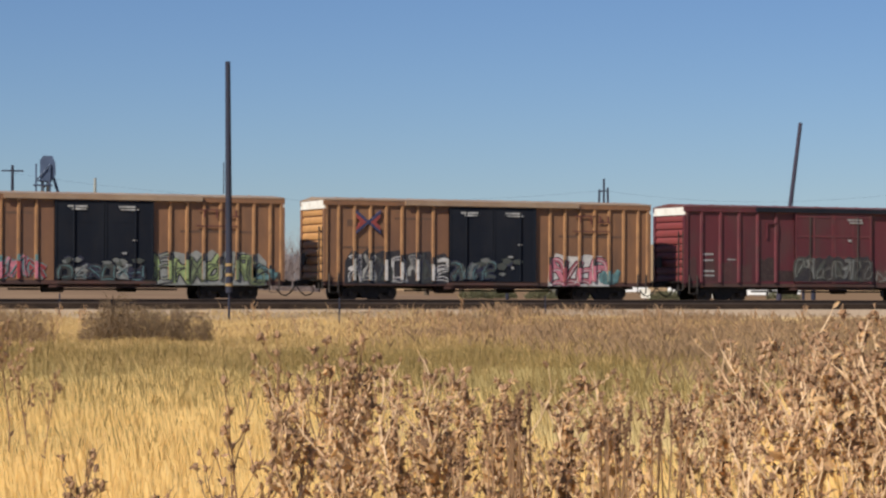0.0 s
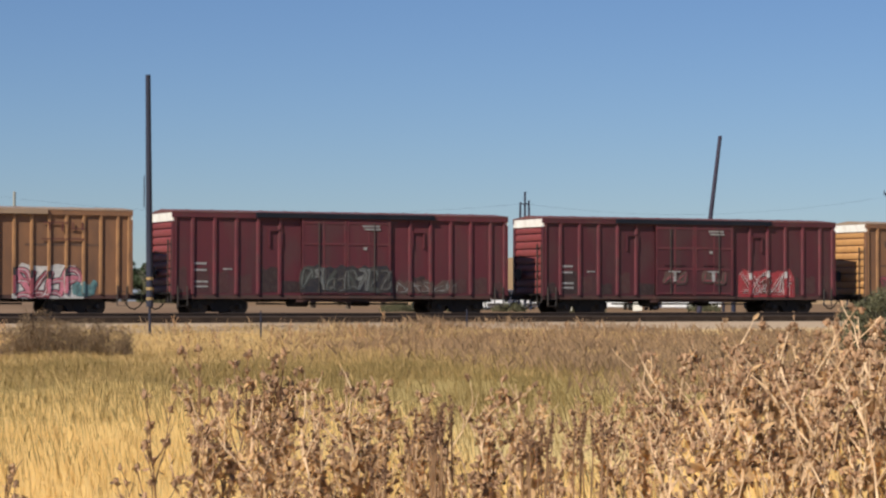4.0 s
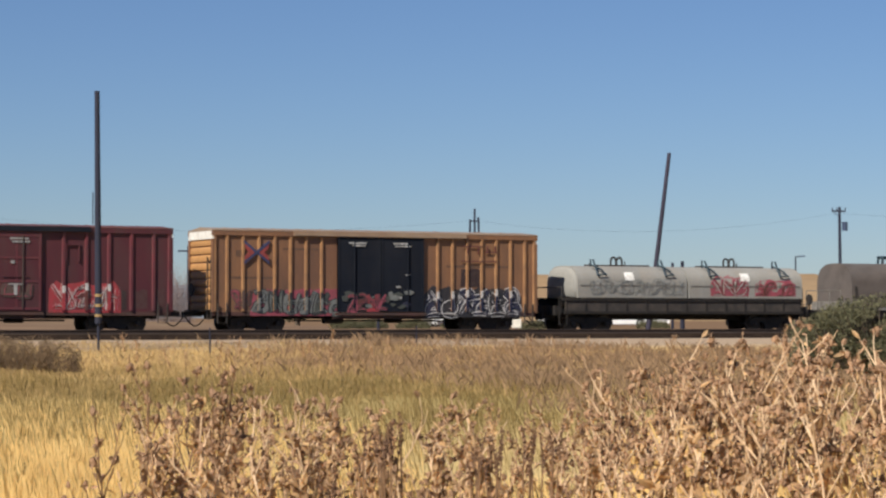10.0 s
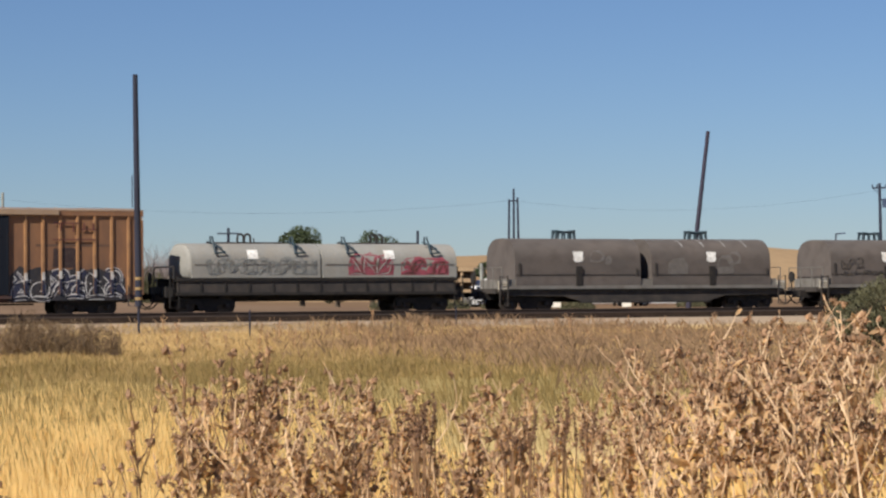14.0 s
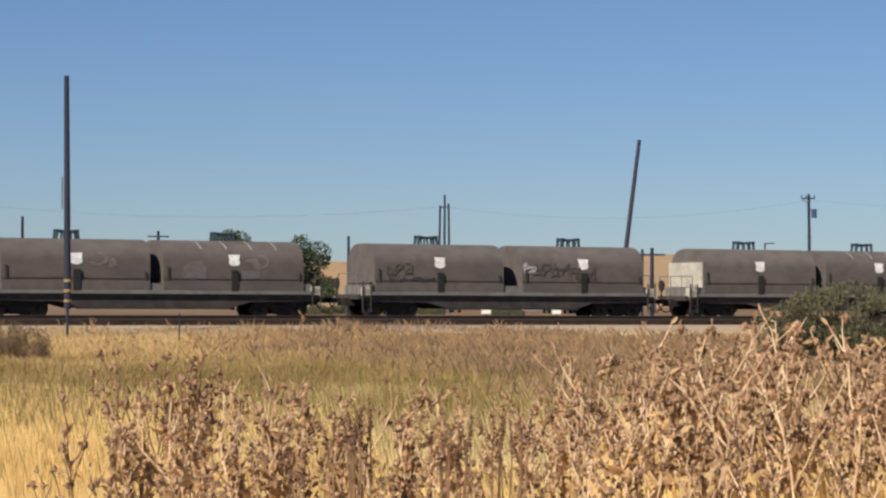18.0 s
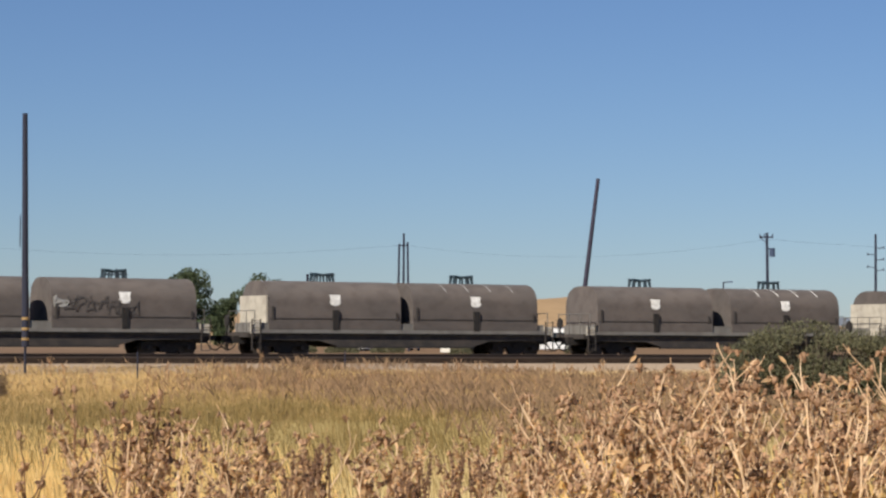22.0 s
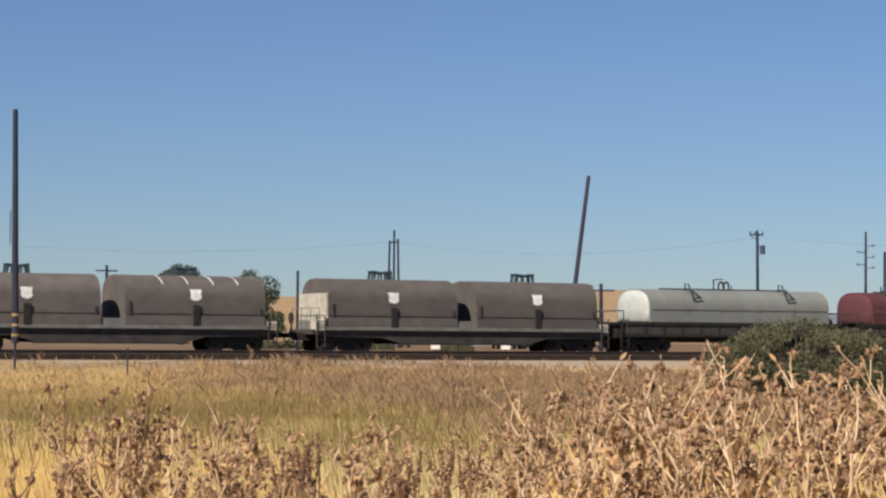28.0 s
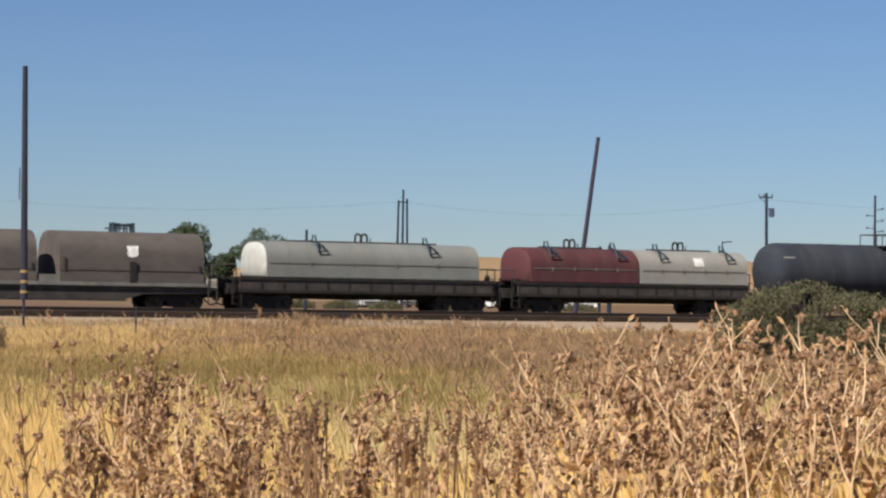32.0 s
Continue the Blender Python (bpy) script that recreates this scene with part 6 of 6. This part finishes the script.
def thistles():
    rng = random.Random(77)
    kinds = [thistle(100 + i, 1.2) for i in range(9)]
    tall = [plant_top(k) for k in kinds]
    spots = []
    for lo, hi, count, near, far, low in ((18.7, 33.0, 24, 9.0, 15.0, 1.0), (33.0, 41.5, 9, 9.6, 15.0, 1.0), (18.6, 24.6, 15, 9.5, 13.0, 0.8), (23.0, 30.0, 6, 9.2, 13.5, 0.7), (26.5, 34.5, 18, 14.0, 22.0, 0.5), (30.5, 41.5, 4, 9.4, 14.0, 0.6)):
        for i in range(count):
            spots.append((lo + (hi - lo) * (i + rng.random()) / count, rng.uniform(near, far), low * ((i * 0.618 + 0.25 * rng.random()) % 1.0) ** 1.2))
    used = set()
    for i, (b, d, low) in enumerate(spots):
        k = rng.randrange(len(kinds))
        top = EYE + d * math.tan(radians(crest(b))) - 0.55 * low
        s = max(0.35, min(1.5, top / tall[k]))
        ob = kinds[k] if k not in used else copy_thing(kinds[k], Matrix())
        used.add(k)
        ob.location = (*at_bearing(b, d), 0)
        ob.rotation_euler = (rng.uniform(-0.12, 0.12), rng.uniform(-0.12, 0.12), rng.uniform(0, 6.28))
        ob.scale = (s * rng.uniform(0.9, 1.1),) * 2 + (s,)

    for i in range(70):
        bearing = rng.uniform(20.5, 43) if i < 58 else rng.uniform(11.5, 20)
        y = rng.uniform(60, 86.5)
        ob = copy_thing(kinds[i % len(kinds)], Matrix())
        s = rng.uniform(0.4, 0.72)
        ob.location = (y * math.tan(radians(bearing)), y, float(np.interp(y, [74, 82, 86, 88.2], [0.0, 0.1, 0.28, 0.48])))
        ob.rotation_euler, ob.scale = (0, 0, rng.uniform(0, 6.28)), (s * 1.3, s * 1.3, s)
        tagged(ob, "dry reddish thistle standing below the gravel", "weed", "dry thistles along the gravel")

    # dark slender plants over the straw, pale open ones that stand above the rest
    dark = [thistle(200 + i, 1.0, 0.2, M_DARKSTEM, "slender dark dry thistle with brown seed heads") for i in range(3)]
    pale = [thistle(220 + i, 1.1, 0.3, None, "bare pale dry thistle forking into seed heads") for i in range(6)]
    used = set()
    rows = [(dark, b, d, e) for b, d, e in ((13.45, 10.0, -3.85), (14.3, 9.6, -3.8), (17.0, 9.8, -3.75), (15.6, 9.0, -4.9), (16.5, 9.3, -4.8), (18.05, 11.2, -1.95), (17.8, 9.4, -4.2),
                                            (12.4, 22.0, -0.75), (12.9, 21.0, -1.2), (11.8, 23.0, -0.8), (13.3, 20.0, -1.9), (18.5, 12.5, -0.9), (19.0, 12.0, -1.15), (20.15, 12.0, -0.85), (20.9, 11.5, -1.5))]
    rows += [(pale, b, d, e) for b, d, e in ((21.7, 11.0, -1.65), (22.75, 11.4, -1.55), (23.5, 11.0, -1.5), (25.0, 10.6, -1.75), (26.55, 10.8, -1.8), (29.75, 10.4, -1.15), (30.2, 10.2, -0.9), (31.0, 9.8, -1.2),
                                             (32.45, 10.0, -0.3), (33.1, 9.6, -0.5), (33.5, 9.7, -0.06), (34.0, 9.3, -0.35), (34.6, 9.8, 0.04), (35.5, 9.2, -0.7), (36.4, 9.5, -0.28), (37.05, 9.4, -0.2), (37.7, 9.0, -0.6), (38.35, 9.6, 0.0), (39.1, 9.8, -0.3), (40.2, 9.6, -0.2))]
    rows += [(pale, 29.2 + 11.5 * (i + rng.random()) / 14, rng.uniform(9.0, 11.5), None) for i in range(14)]
    for i, (stock, b, d, e) in enumerate(rows):
        first = stock[i % len(stock)]
        ob = first if first.name not in used else copy_thing(first, Matrix())
        used.add(first.name)
        e = crest(b) - rng.uniform(0.1, 1.5) if e is None else e
        s = (EYE + d * math.tan(radians(e))) / plant_top(first)
        ob.location, ob.rotation_euler, ob.scale = (*at_bearing(b, d), 0), (0, 0, rng.uniform(0, 6.28)), (s, s, s)

    # bushy ones close together at the top of the bank of weeds
    more = random.Random(78)
    for i in range(18):
        b, d = 32.4 + 9.4 * (i + more.random()) / 18, more.uniform(10.0, 13.5)
        k = i % len(kinds)
        ob = copy_thing(kinds[k], Matrix())
        s = (EYE + d * math.tan(radians(crest(b) - more.uniform(0.0, 0.3)))) / tall[k]
        ob.location, ob.rotation_euler, ob.scale = (*at_bearing(b, d), 0), (0, 0, more.uniform(0, 6.28)), (s, s, s)


def dock(seed):
    """A dry dock stalk: slim dark upright spikes of seed over a bare stem."""
    rng = random.Random(seed)
    t = thing("dry_dock", 0, 0, 0, "dry dock stalk with dark brown upright seed spikes", "weed", "dry docks among the thistles")
    stem, hv, hf = bmesh.new(), [], []
    for k in range(rng.randint(2, 4)):
        a, base = rng.uniform(0, 6.28), Vector((rng.uniform(-0.05, 0.05), rng.uniform(-0.05, 0.05), rng.uniform(0.78, 0.88)))
        d = Vector((math.cos(a) * 0.15, math.sin(a) * 0.15, 1)).normalized()
        rod(stem, (0, 0, -0.03), base, 0.003, 0.0025, 5)
        n = rng.uniform(0.08, 0.13)
        rod(stem, base, base + d * n, 0.0025, 0.0015, 5)
        for i in range(44):
            an, u = rng.uniform(0, 6.28), rng.uniform(0.05, 1)
            w = Vector((math.cos(an), math.sin(an), rng.uniform(0.2, 1.6))).normalized()
            curled_leaf(hv, hf, rng, base + d * n * u, w, rng.uniform(0.007, 0.013) * (1.15 - 0.5 * u), rng.uniform(0.003, 0.005))
    part("stem", stem, M_DARKSTEM, t)
    soup("seed_spike", hv, hf, M_DOCK, parent=t, kind="stuff")
    return t


def docks():
    kinds = [dock(300 + i) for i in range(4)]
    for i, (bearing, d, top) in enumerate(((24.2, 8.9, -2.2), (24.35, 9.1, -2.35), (24.75, 9.0, -2.0), (24.95, 9.2, -2.1), (26.75, 8.9, -2.6), (26.95, 9.0, -2.55), (27.3, 9.1, -2.5), (27.8, 9.0, -2.25), (28.0, 9.2, -2.45), (28.4, 9.0, -2.4), (23.6, 9.0, -3.1))):
        ob = kinds[i] if i < 4 else copy_thing(kinds[i % 4], Matrix())
        s = (EYE + d * math.tan(radians(top))) / 1.0
        ob.location, ob.rotation_euler, ob.scale = (*at_bearing(bearing, d), 0), (0.05, 0, i * 1.7), (s, s, s)


thistles()
docks()

# ties and beds last
track(NEAR_Y, 1.07, 0.9, -30, 260, 300)
track(TRAIN_Y, RAIL, RAIL - 0.17, -200, 420, 300)


def gone(t):
    """Metres that the train has rolled to the left by t."""
    return SPEED * t - SLOWING * t * t


def motions():
    for car, start in CARS:
        walk(car, [(t, pose(start - gone(t), SIDE, RAIL)) for t in range(0, 33, 4)])
    for w, x in WHEELS:
        walk(w, [(i * 0.1, pose(x, 0, WR, 0, -math.degrees(gone(i * 0.1) / WR), 0)) for i in range(321)])


motions()
